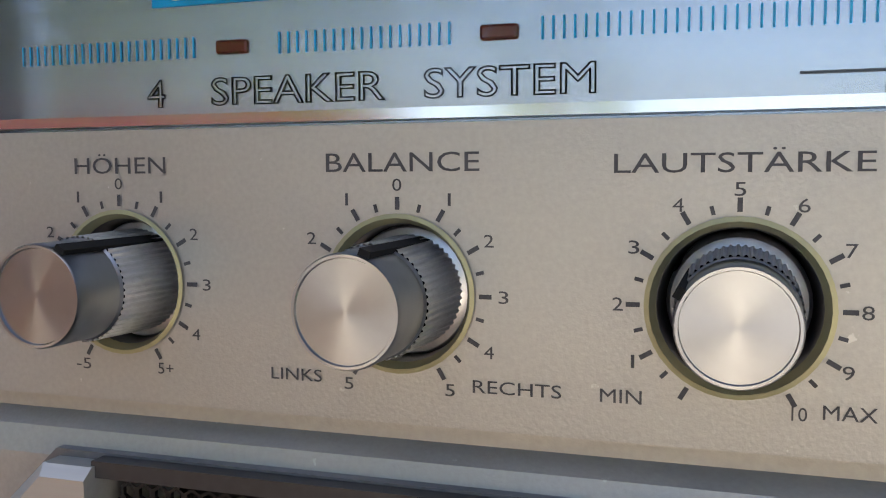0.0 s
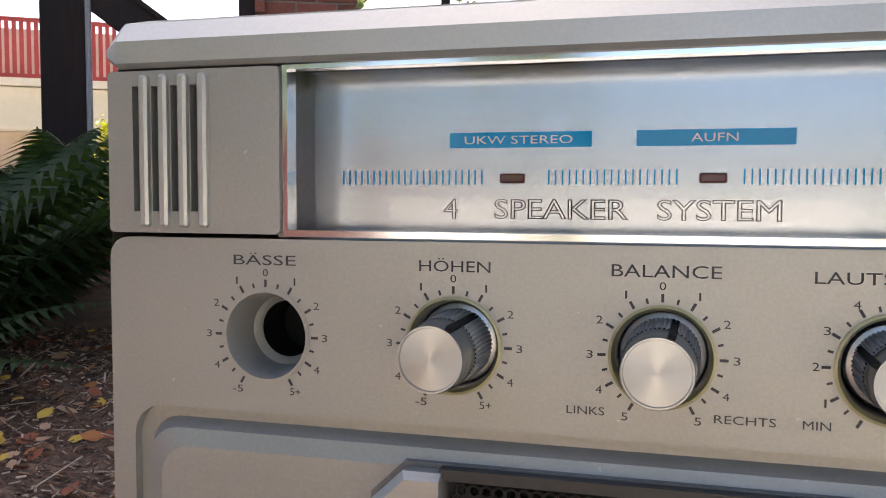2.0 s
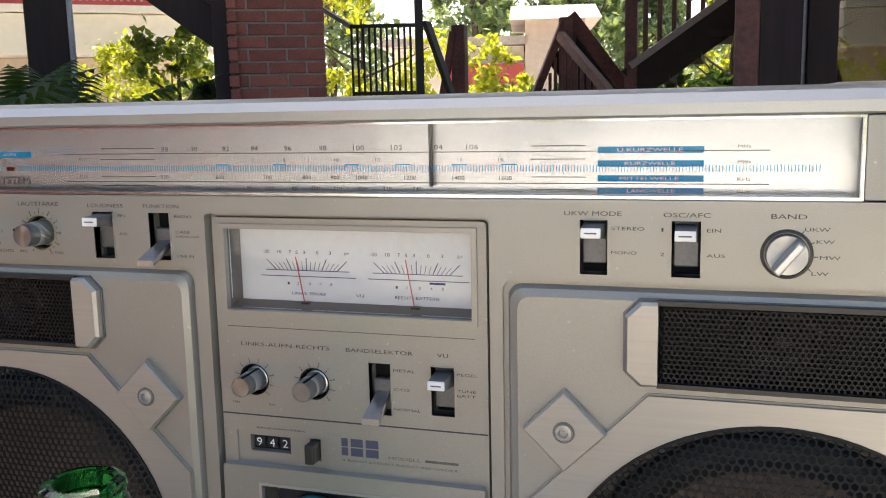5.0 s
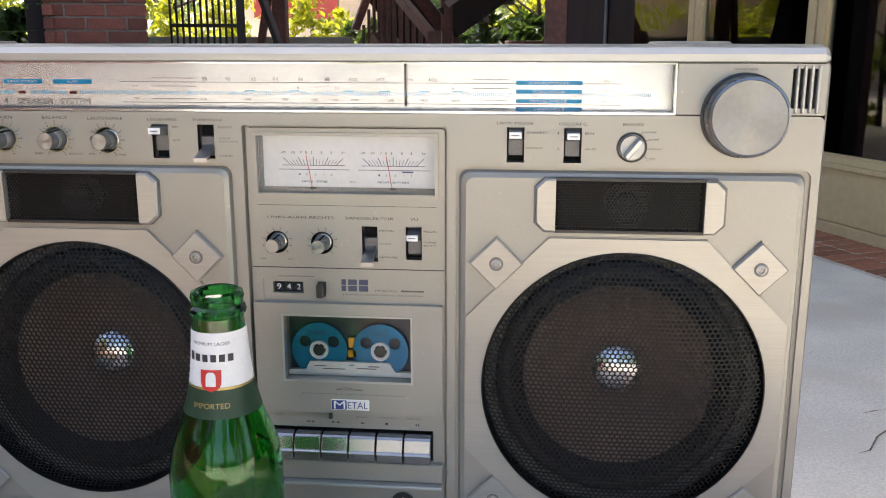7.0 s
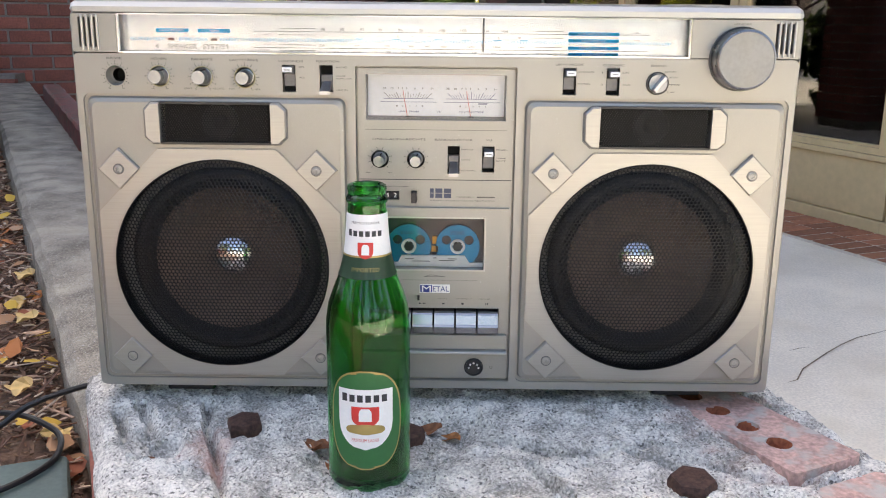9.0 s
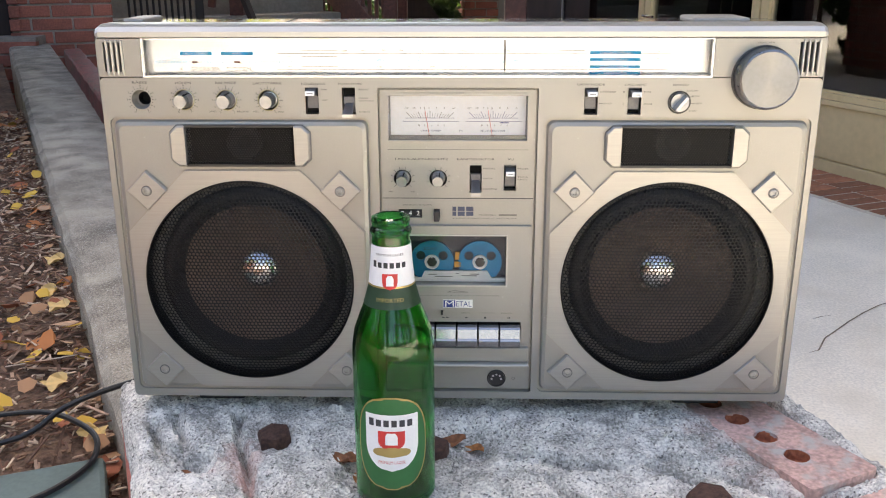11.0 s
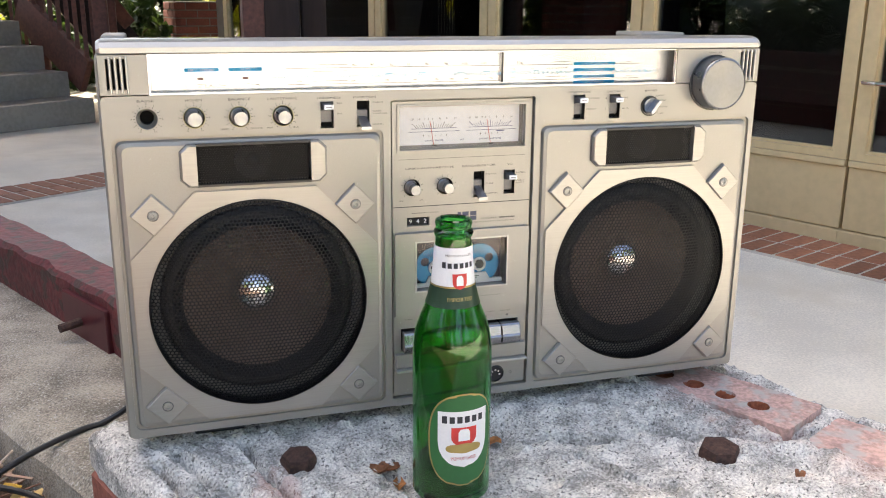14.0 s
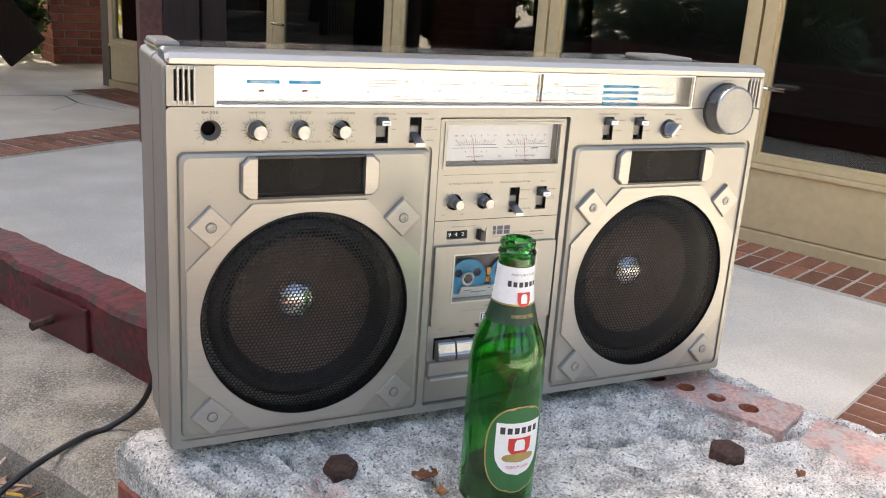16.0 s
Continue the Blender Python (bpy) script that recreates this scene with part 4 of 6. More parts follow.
# feet
for x in (-0.225, 0.225):
    for y in (0.030, 0.130) if x > 0 else (0.030,):
        part("foot", box(x - 0.022, x + 0.022, y - 0.012, y + 0.012, 0.006, 0.0175 if y < 0.1 else 0.033, 0.002), black_plastic, radio)

# ---- the block it stands on ----
concrete_rough = mat("worn_concrete", (0.56, 0.53, 0.48), 0.92, 0, 0.48, 420, 34, 0.005, 300, spot=((0.15, 0.14, 0.125), 300, 0.59, 0.06))


def stain(m, spots, color):
    """Soft-edged stains of a colour round points of the object, broken up by noise."""
    nt = m.node_tree
    link = nt.links.new
    p = nt.nodes["Principled BSDF"]
    out = p.inputs["Base Color"].links[0].from_socket
    tc = nt.nodes.new("ShaderNodeTexCoord")
    n = nt.nodes.new("ShaderNodeTexNoise")
    n.inputs["Scale"].default_value, n.inputs["Detail"].default_value = 45, 6
    link(tc.outputs["Object"], n.inputs["Vector"])
    for x, y, r, amount in spots:
        d = nt.nodes.new("ShaderNodeVectorMath")
        d.operation = "DISTANCE"
        link(tc.outputs["Object"], d.inputs[0])
        d.inputs[1].default_value = (x, y, 0)
        a = nt.nodes.new("ShaderNodeMath")
        a.operation = "MULTIPLY_ADD"
        link(n.outputs["Fac"], a.inputs[0])
        a.inputs[1].default_value = r * 2.4
        link(d.outputs["Value"], a.inputs[2])
        mr = nt.nodes.new("ShaderNodeMapRange")
        mr.inputs["From Min"].default_value, mr.inputs["From Max"].default_value = r * 2.3, r * 1.3
        mr.inputs["To Min"].default_value, mr.inputs["To Max"].default_value = 0.0, amount
        link(a.outputs[0], mr.inputs["Value"])
        mx = nt.nodes.new("ShaderNodeMix")
        mx.data_type = "RGBA"
        link(mr.outputs[0], mx.inputs["Factor"])
        link(out, mx.inputs[6])
        mx.inputs[7].default_value = (*color, 1)
        out = mx.outputs[2]
    link(out, p.inputs["Base Color"])


stain(concrete_rough, ((-0.185, -0.078, 0.030, 0.75), (-0.172, -0.100, 0.022, 0.6), (0.262, -0.02, 0.05, 0.45), (0.285, -0.09, 0.05, 0.4), (0.315, -0.19, 0.045, 0.45), (0.25, 0.05, 0.05, 0.45)), (0.58, 0.30, 0.24))
brick_face = mat("red_brick", (0.27, 0.090, 0.062), 0.85, 0, 0.22, 120, 14, 0.002, 160, random_tint=0.25)
brick_worn = mat("worn_brick", (0.55, 0.35, 0.295), 0.9, 0, 0.3, 220, 14, 0.004, 160, spot=((0.50, 0.46, 0.42), 38, 0.50, 0.14))
brick_core = mat("brick_core", (0.34, 0.105, 0.050), 0.9, 0, 0.35, 240, 30, 0.003, 200)
mortar = mat("mortar", (0.26, 0.22, 0.19), 0.95, 0, 0.15, 200, 20, 0.002)
rust = mat("rusted_iron", (0.075, 0.038, 0.028), 0.8, 0.2, 0.4, 300, 60, 0.001, 400)
agg = mat("aggregate_concrete", (0.30, 0.262, 0.208), 0.95, 0, 0.50, 420, 12, 0.003, 340, spot=((0.46, 0.43, 0.38), 330, 0.59, 0.05))
red_wood = mat("oxblood_paint", (0.125, 0.022, 0.024), 0.55, 0, 0.40, 90, 12, 0.003, 90, (1, 1, 1), spot=((0.055, 0.030, 0.024), 40, 0.56, 0.05))
slab_mat = mat("pale_concrete", (0.82, 0.745, 0.625), 0.85, 0, 0.13, 160, 2.6, 0.002, 110, spot=((0.72, 0.63, 0.49), 3.2, 0.50, 0.30))
cream = mat("cream_paint", (0.62, 0.47, 0.26), 0.5, 0, 0.06, 30, 3, 0.0005, 80)
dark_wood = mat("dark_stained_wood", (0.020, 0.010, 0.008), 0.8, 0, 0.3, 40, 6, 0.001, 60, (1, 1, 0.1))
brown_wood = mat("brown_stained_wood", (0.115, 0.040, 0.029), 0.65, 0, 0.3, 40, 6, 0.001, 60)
black_iron = mat("black_iron", (0.02, 0.016, 0.015), 0.5, 0.4)

ANG = 23.0     # the walls and the paving run at this angle to the radio
U = Vector((math.cos(radians(ANG)), math.sin(radians(ANG)), 0))
W = Vector((-math.sin(radians(ANG)), math.cos(radians(ANG)), 0))


def ridge(p, s, oct=4):
    return noise.fractal(Vector(p) * s, 1.0, 2.0, oct)


corner = Vector((-0.335, 0.044, 0))
CORED = ((0.31, 0.532, True), (0.525, 0.548, False))     # along the edge, across it, with core holes
BRICK_BEDS = [(*(corner + U * u + W * (0.02 - s)).xy, -0.016 if holed else -0.012) for s, u, holed in CORED]
HOLLOWS = ((-0.228, -0.075, 0.022, 0.016), (0.02, -0.045, 0.035, 0.010), (-0.075, -0.085, 0.030, 0.018), (0.26, -0.165, 0.035, 0.010), (-0.17, -0.11, 0.030, 0.006), (-0.045, -0.05, 0.028, 0.008), (0.33, -0.14, 0.020, 0.012))
CRACKS = (((-0.265, -0.005), (-0.245, -0.04), (-0.235, -0.065), (-0.215, -0.09)), ((-0.205, 0.0), (-0.195, -0.04), (-0.180, -0.075), (-0.165, -0.12), (-0.15, -0.17)), ((0.18, -0.06), (0.22, -0.085), (0.27, -0.12), (0.33, -0.115), (0.36, -0.13)), ((0.08, -0.10), (0.10, -0.14), (0.13, -0.17)), ((0.06, -0.055), (0.11, -0.075), (0.16, -0.070), (0.20, -0.095)), ((-0.28, -0.02), (-0.262, -0.055), (-0.236, -0.062)))


def crack_depth(x, y):
    d = 1.0
    for c in CRACKS:
        for (ax, ay), (bx, by) in zip(c, c[1:]):
            vx, vy = bx - ax, by - ay
            t = max(0.0, min(1.0, ((x - ax) * vx + (y - ay) * vy) / (vx * vx + vy * vy)))
            d = min(d, math.hypot(x - ax - t * vx, y - ay - t * vy) + 0.002 * ridge((x, y, 3), 60))
    return max(0.0, 1 - d / 0.006)


def block_height(x, y):
    h = -0.006 + max(0.0, 0.12 * min(y + 0.07, 0.14)) + 0.0035 * ridge((x, y, 0), 14) + 0.0046 * ridge((x, y, 1), 48) + 0.0026 * ridge((x, y, 2), 170, 3)
    for hx, hy, r, d in HOLLOWS:
        q = math.hypot(x - hx, y - hy) / r + 0.35 * ridge((x, y, 5), 45)
        h -= d * max(0.0, 1 - q * q) if q < 1 else 0.0
    h -= 0.015 * crack_depth(x, y)
    for bx, by, low in BRICK_BEDS:
        a, b = (x - bx) * 0.454 - (y - by) * 0.891, (x - bx) * 0.891 + (y - by) * 0.454
        if abs(a) < 0.099 and -0.029 < b < 0.045:
            h = min(h, low)
    if y > 0.01 and -0.30 < x < 0.30:
        h = min(h, 0.0125)
    return h


block = thing("block", "rough weathered concrete block on a brick pier, with cracks and rust", "block", (0, 0, 0))
bm = bmesh.new()
NU, NV, WID, LEN = 190, 230, 0.610, 0.80
grid = []
for i in range(NU + 1):
    row = []
    for j in range(NV + 1):
        p = corner + U * (WID * i / NU) + W * (0.02 - LEN * j / NV)
        e = min(i, NU - i, j, NV - j) * WID / NU
        h = block_height(p.x, p.y)
        if e < 0.016:
            h -= (0.016 - e) ** 2 * 45 + 0.003 * (1 + ridge(p, 30)) * (1 - e / 0.016)
        wob = 0.004 * ridge((p.x, p.y, 9), 22) * max(0.0, 1 - e / 0.03)
        row.append(bm.verts.new((p.x + wob, p.y + wob, h)))
    grid.append(row)
for i in range(NU):
    for j in range(NV):
        bm.faces.new((grid[i][j], grid[i + 1][j], grid[i + 1][j + 1], grid[i][j + 1]))
edge = [grid[i][0] for i in range(NU + 1)] + [grid[NU][j] for j in range(1, NV + 1)] + [grid[i][NV] for i in range(NU - 1, -1, -1)] + [grid[0][j] for j in range(NV - 1, 0, -1)]
low = [bm.verts.new((v.co.x, v.co.y, -0.034)) for v in edge]
for k in range(len(edge)):
    bm.faces.new((edge[k], edge[(k + 1) % len(edge)], low[(k + 1) % len(low)], low[k]))
part("cap", bm, concrete_rough, block, "pitted grey concrete with light and dark stones", True)
c = corner + U * WID / 2 + W * (0.02 - LEN / 2)
pb = box(-WID / 2 + 0.006, WID / 2 - 0.006, -LEN / 2 + 0.006, LEN / 2 - 0.006, GROUND - 0.02, -0.03)
bmesh.ops.transform(pb, matrix=pose(c.x, c.y, 0, 0, 0, ANG), verts=pb.verts)
pier = part("pier", pb, mortar, block, "brick pier below the cap")
# bricks set in the cap's edge, with core holes
for s, u, holed in CORED:
    q = corner + U * u + W * (0.02 - s)
    offs = (-0.0545, -0.018, 0.018, 0.0545) if holed else ()
    b = plate(rect(-0.100, 0.100, -0.030, 0.046, 0.006), [circle(dx, 0, 0.0112, 16) for dx in offs], 0.0, 0.050)
    for v in b.verts:
        v.co = Vector((v.co.x + 0.001 * ridge(v.co, 50), v.co.z + 0.001 * ridge(v.co, 70), -0.0005 - v.co.y - (0.007 if not holed else 0)))
    bmesh.ops.transform(b, matrix=pose(q.x, q.y, 0, 0, 0, ANG + 274), verts=b.verts)
    cored = part("brick", b, brick_worn, block, "pale worn brick with core holes")
    for dx in offs:
        hb = bmesh.new()
        hr = [[hb.verts.new((dx + r * math.cos(2 * math.pi * i / 16), r * math.sin(2 * math.pi * i / 16), z)) for i in range(16)] for r, z in ((0.0111, -0.0010), (0.0108, -0.0030), (0.0100, -0.010), (0.005, -0.014))]
        for ra_, rb_ in zip(hr, hr[1:]):
            for i in range(16):
                hb.faces.new((ra_[i], ra_[(i + 1) % 16], rb_[(i + 1) % 16], rb_[i]))
        hb.faces.new(hr[-1])
        bmesh.ops.transform(hb, matrix=pose(q.x, q.y, 0, 0, 0, ANG + 274), verts=hb.verts)
        part("core_hole", hb, brick_core, cored, "orange-red core hole", True)


def bolt_head(x, y, z, r, name="bolt"):
    b = bmesh.new()
    lo = [(r * math.cos(radians(60 * i)), r * math.sin(radians(60 * i))) for i in range(6)]
    rows = [[b.verts.new((px * s * (1 + 0.12 * ridge((px * 40, py * 40, x), 1)), py * s, zz)) for px, py in lo] for s, zz in ((1.0, -0.01), (1.02, 0.006), (0.92, 0.0105), (0.55, 0.0118))]
    for a, c2 in zip(rows, rows[1:]):
        for i in range(6):
            b.faces.new((a[i], a[(i + 1) % 6], c2[(i + 1) % 6], c2[i]))
    b.faces.new(rows[-1])
    ob = part(name, b, rust)
    ob.matrix_world = pose(x, y, z, 3, -4, random.uniform(0, 60))
    return tagged(ob, "rusted hexagonal bolt head set in the concrete block", "bolt", "bolts in the block")


bolt_head(-0.163, -0.041, -0.006, 0.0155)
bolt_head(0.203, -0.130, -0.008, 0.0185)
bolt_head(-0.020, -0.060, -0.006, 0.0150)
# dry leaf bits lodged in the hollows and core holes
leaf_brown = mat("dry_leaf_brown", (0.22, 0.085, 0.035), 0.8, 0, 0.35, 200, 30, 0.001, 300)
leaf_orange = mat("dry_leaf_orange", (0.42, 0.17, 0.055), 0.8, 0, 0.35, 200, 30, 0.001, 300)
bits = [(-0.088, -0.066, 0.020, 20), (-0.082, -0.078, 0.016, 75), (-0.098, -0.072, 0.014, -30), (-0.004, -0.040, 0.022, 10), (0.016, -0.044, 0.016, -25), (0.255, -0.175, 0.012, 50), (-0.232, -0.082, 0.014, 15)]
for k, (x, y, l, a) in enumerate(bits):
    b = bmesh.new()
    rows = []
    for i in range(6):
        f = i / 5
        wd = l * 0.38 * math.sin(math.pi * (0.12 + 0.8 * f))
        rows.append([b.verts.new((l * (f - 0.5) * 1.2, wd * e, 0.003 * e * e + 0.002 * math.sin(5 * f + k) + dz)) for e, dz in ((-1, 0), (0, 0), (1, 0), (1, -0.0006), (0, -0.0006), (-1, -0.0006))])
    for p, q in zip(rows, rows[1:]):
        for i in range(6):
            b.faces.new((p[i], p[(i + 1) % 6], q[(i + 1) % 6], q[i]))
    b.faces.new(rows[0])
    b.faces.new(rows[-1])
    ob = part("dry_leaf", b, leaf_orange if k % 3 == 1 else leaf_brown)
    ob.matrix_world = pose(x, y, block_height(x, y) + 0.0025, 6, -5, a)
    tagged(ob, "curled brown dry leaf bit lodged in a hollow of the block", "leaf", "leaf bits in the block")


# ---- bottle ----
def vlathe(profile, n=48):
    """Turns (radius, z) rows round the z axis."""
    b = bmesh.new()
    rows = []
    for r, z in profile:
        rows.append([b.verts.new((r * math.cos(2 * math.pi * i / n), r * math.sin(2 * math.pi * i / n), z)) for i in range(n)] if r > 1e-6 else [b.verts.new((0, 0, z))])
    for a, c2 in zip(rows, rows[1:]):
        for i in range(n):
            j = (i + 1) % n
            if len(a) == 1:
                b.faces.new((a[0], c2[j], c2[i]))
            elif len(c2) == 1:
                b.faces.new((a[i], a[j], c2[0]))
            else:
                b.faces.new((a[i], a[j], c2[j], c2[i]))
    return b


glass_green = bpy.data.materials.new("green_glass")
glass_green.use_nodes = True
gp = glass_green.node_tree.nodes["Principled BSDF"]
gp.inputs["Base Color"].default_value = (0.07, 0.56, 0.12, 1)
gp.inputs["Transmission Weight"].default_value = 1.0
gp.inputs["Roughness"].default_value = 0.02
gp.inputs["IOR"].default_value = 1.5
BX, BY, BZ = -0.0475, -0.117, -0.006
bottle = thing("beer_bottle", "empty green glass beer bottle with white and dark green paper labels", "bottle", (BX, BY, BZ))
OUT = [(0.0, 0.004), (0.022, 0.000), (0.0298, 0.001), (0.0318, 0.005), (0.0318, 0.122), (0.0314, 0.131), (0.0296, 0.143), (0.0254, 0.155), (0.0205, 0.167), (0.0173, 0.179), (0.0155, 0.195), (0.0143, 0.213), (0.0138, 0.2185), (0.0150, 0.2195), (0.0156, 0.2215), (0.0150, 0.2235), (0.0136, 0.2250), (0.0140, 0.2265), (0.0146, 0.2290), (0.0140, 0.2315), (0.0118, 0.2325)]
INN = [(0.0100, 0.2320), (0.0094, 0.228), (0.0098, 0.214), (0.0115, 0.195), (0.0138, 0.179), (0.0172, 0.167), (0.0222, 0.155), (0.0266, 0.143), (0.0286, 0.131), (0.0290, 0.122), (0.0290, 0.010), (0.024, 0.006), (0.0, 0.010)]
part("glass", vlathe(OUT + INN), glass_green, bottle, "clear green glass", True).visible_shadow = False


def r_at(z):
    for (r0, z0), (r1, z1) in zip(OUT[3:], OUT[4:]):
        if z0 <= z <= z1:
            return r0 + (r1 - r0) * (z - z0) / max(1e-6, z1 - z0)
    return 0.0318


def wrap(loop2d, off, n=14):
    """A label cut to a flat outline (angle in arc metres, height) and wrapped round the glass."""
    b = bmesh.new()
    zs = [p[1] for p in loop2d]
    z0, z1 = min(zs), max(zs)
    rows = []
    for i in range(n + 1):
        z = z0 + (z1 - z0) * i / n
        zz = min(max(z, z0 + 1e-5), z1 - 1e-5)
        xs = []
        for (ax, az), (bx, bz) in zip(loop2d, loop2d[1:] + loop2d[:1]):
            if (az - zz) * (bz - zz) <= 0 and az != bz:
                xs.append(ax + (bx - ax) * (zz - az) / (bz - az))
        a, c2 = min(xs), max(xs)
        r = r_at(z) + off
        rows.append([b.verts.new((r * math.sin((a + (c2 - a) * k / 12) / r), -r * math.cos((a + (c2 - a) * k / 12) / r), z)) for k in range(13)])
    for p, q in zip(rows, rows[1:]):
        for k in range(12):
            b.faces.new((p[k], p[k + 1], q[k + 1], q[k]))
    return b


def wrap_text(body, x0, x1, z0, z1, off):
    b = add_text(bmesh.new(), body, x0, x1, z0, z1, 0)
    for v in b.verts:
        r = r_at(v.co.z) + off
        v.co = Vector((r * math.sin(v.co.x / r), -r * math.cos(v.co.x / r), v.co.z))
    return b


def name_bars(x0, x1, z0, z1, off, parent):
    """The maker's name as a row of plain upright bars."""
    step = (x1 - x0) / 6
    for i in range(6):
        a = x0 + step * i
        part("name_bar", wrap([(a, z0), (a + step * 0.68, z0), (a + step * 0.68, z1 if i == 0 else z1 - 0.0007), (a, z1 if i == 0 else z1 - 0.0007)], off, 2), ink, parent, smooth=True)


label_green = mat("label_green", (0.018, 0.13, 0.035), 0.5, 0, 0.05, 300, 40)
label_dark = mat("label_dark_green", (0.012, 0.040, 0.018), 0.5, 0, 0.08, 300, 40)
label_gold = mat("label_gold", (0.42, 0.32, 0.12), 0.35, 0.6)
label_white = mat("label_white", (0.80, 0.80, 0.80), 0.55, 0, 0.03, 500, 60)
label_red = mat("label_red", (0.60, 0.035, 0.030), 0.5)
oval = lambda w, h, cz, n=40, p=2.5: [(w * math.copysign(abs(math.cos(t)) ** (2 / p), math.cos(t)), cz + h * math.copysign(abs(math.sin(t)) ** (2 / p), math.sin(t))) for t in [2 * math.pi * (i + 0.5) / n for i in range(n)]]
shield = lambda w, z1, z0, n=10: [(-w, z1), (-w, z0 + (z1 - z0) * 0.45)] + [(-w * math.cos(math.pi * i / n), z0 + (z1 - z0) * 0.45 * (1 - math.sin(math.pi * i / n))) for i in range(1, n)] + [(w, z0 + (z1 - z0) * 0.45), (w, z1)]
body_label = part("body_label", wrap(oval(0.0295, 0.0395, 0.060), 0.0004, 30), label_gold, bottle, "green oval paper label with a gold rim", True)
part("label_field", wrap(oval(0.0283, 0.0383, 0.060), 0.0006, 30), label_green, body_label, smooth=True)
sh = part("label_shield", wrap(shield(0.0213, 0.0850, 0.0370), 0.0008, 24), label_white, body_label, "white shield", True)
name_bars(-0.0180, 0.0185, 0.0752, 0.0815, 0.0010, sh)
part("red_shield", wrap(shield(0.0105, 0.0715, 0.0555), 0.0010, 12), label_red, sh, smooth=True)
part("spade_mark", wrap([(-0.0048, 0.0600), (0.0048, 0.0600), (0.0048, 0.0675), (0.0030, 0.0700), (-0.0030, 0.0700), (-0.0048, 0.0675)], 0.0012, 6), label_white, sh, smooth=True)
part("hop_mark", wrap(oval(0.0150, 0.0042, 0.0535), 0.0011, 8), label_gold, sh, smooth=True)
part("lettering", wrap_text("PREMIUM LAGER", -0.0105, 0.0105, 0.0435, 0.0462, 0.0010), label_red, sh)
ring = lambda z0, z1, off: vlathe([(r_at(z0 + (z1 - z0) * i / 8) + off, z0 + (z1 - z0) * i / 8) for i in range(9)])
neck = part("neck_label", ring(0.1805, 0.2120, 0.0005), label_white, bottle, "white paper neck label", True)
part("neck_band", ring(0.1655, 0.1812, 0.0006), label_dark, neck, "dark green band", True)
part("neck_line", ring(0.1808, 0.1822, 0.0008), label_gold, neck, smooth=True)
part("lettering", wrap_text("PREMIUM LAGER", -0.0110, 0.0110, 0.2052, 0.2070, 0.0007), ink_soft, neck)
name_bars(-0.0140, 0.0140, 0.1962, 0.2010, 0.0008, neck)
part("neck_shield", wrap(shield(0.0058, 0.1920, 0.1800), 0.0010, 10), label_red, neck, smooth=True)
part("neck_spade", wrap([(-0.0028, 0.1830), (0.0028, 0.1830), (0.0028, 0.1890), (0.0014, 0.1907), (-0.0014, 0.1907), (-0.0028, 0.1890)], 0.0012, 6), label_white, neck, smooth=True)
part("lettering", wrap_text("IMPORTED", -0.0105, 0.0105, 0.1710, 0.1738, 0.0008), label_gold, neck)
beer = part("beer_dregs", vlathe([(0.0, 0.0105), (0.0284, 0.0105), (0.0286, 0.0300), (0.0, 0.0302)], 40), mat("dregs", (0.02, 0.05, 0.01), 0.1), bottle, smooth=True)

# bottle cap lying on the block
bm = bmesh.new()
n = 42
rows = []
for r, z, k in ((0.0158, 0.0, 1), (0.0148, 0.003, 1), (0.0132, 0.0056, 0), (0.0118, 0.0062, 0)):
    rows.append([bm.verts.new(((r + 0.0007 * k * math.cos(21 * 2 * math.pi * i / n)) * math.cos(2 * math.pi * i / n), (r + 0.0007 * k * math.cos(21 * 2 * math.pi * i / n)) * math.sin(2 * math.pi * i / n), z)) for i in range(n)])
for a, b2 in zip(rows, rows[1:]):
    for i in range(n):
        bm.faces.new((a[i], a[(i + 1) % n], b2[(i + 1) % n], b2[i]))
bm.faces.new(rows[-1])
crown = thing("bottle_cap", "white crown bottle cap with a red mark lying on the block", "bottle cap", (0.110, -0.235, -0.003))
part("crown", bm, mat("cap_paint", (0.66, 0.68, 0.78), 0.3, 0.2), crown, smooth=False)
b = bmesh.new()
bmesh.ops.create_circle(b, cap_ends=True, segments=20, radius=0.0055)
bmesh.ops.translate(b, vec=(0, 0, 0.0064), verts=b.verts)
part("cap_mark", b, label_red, crown)

# ---- ground, kerb and paving ----
def placed(bm, m):
    bmesh.ops.transform(bm, matrix=m, verts=bm.verts)
    return bm


def slab(name, x0, x1, y0, y1, z0, z1, m, material, label="", category="", kind="", bevel=0.0, parent=None):
    ob = part(name, placed(box(x0, x1, y0, y1, z0, z1, bevel), m), material, parent)
    return tagged(ob, label, category, "", kind)


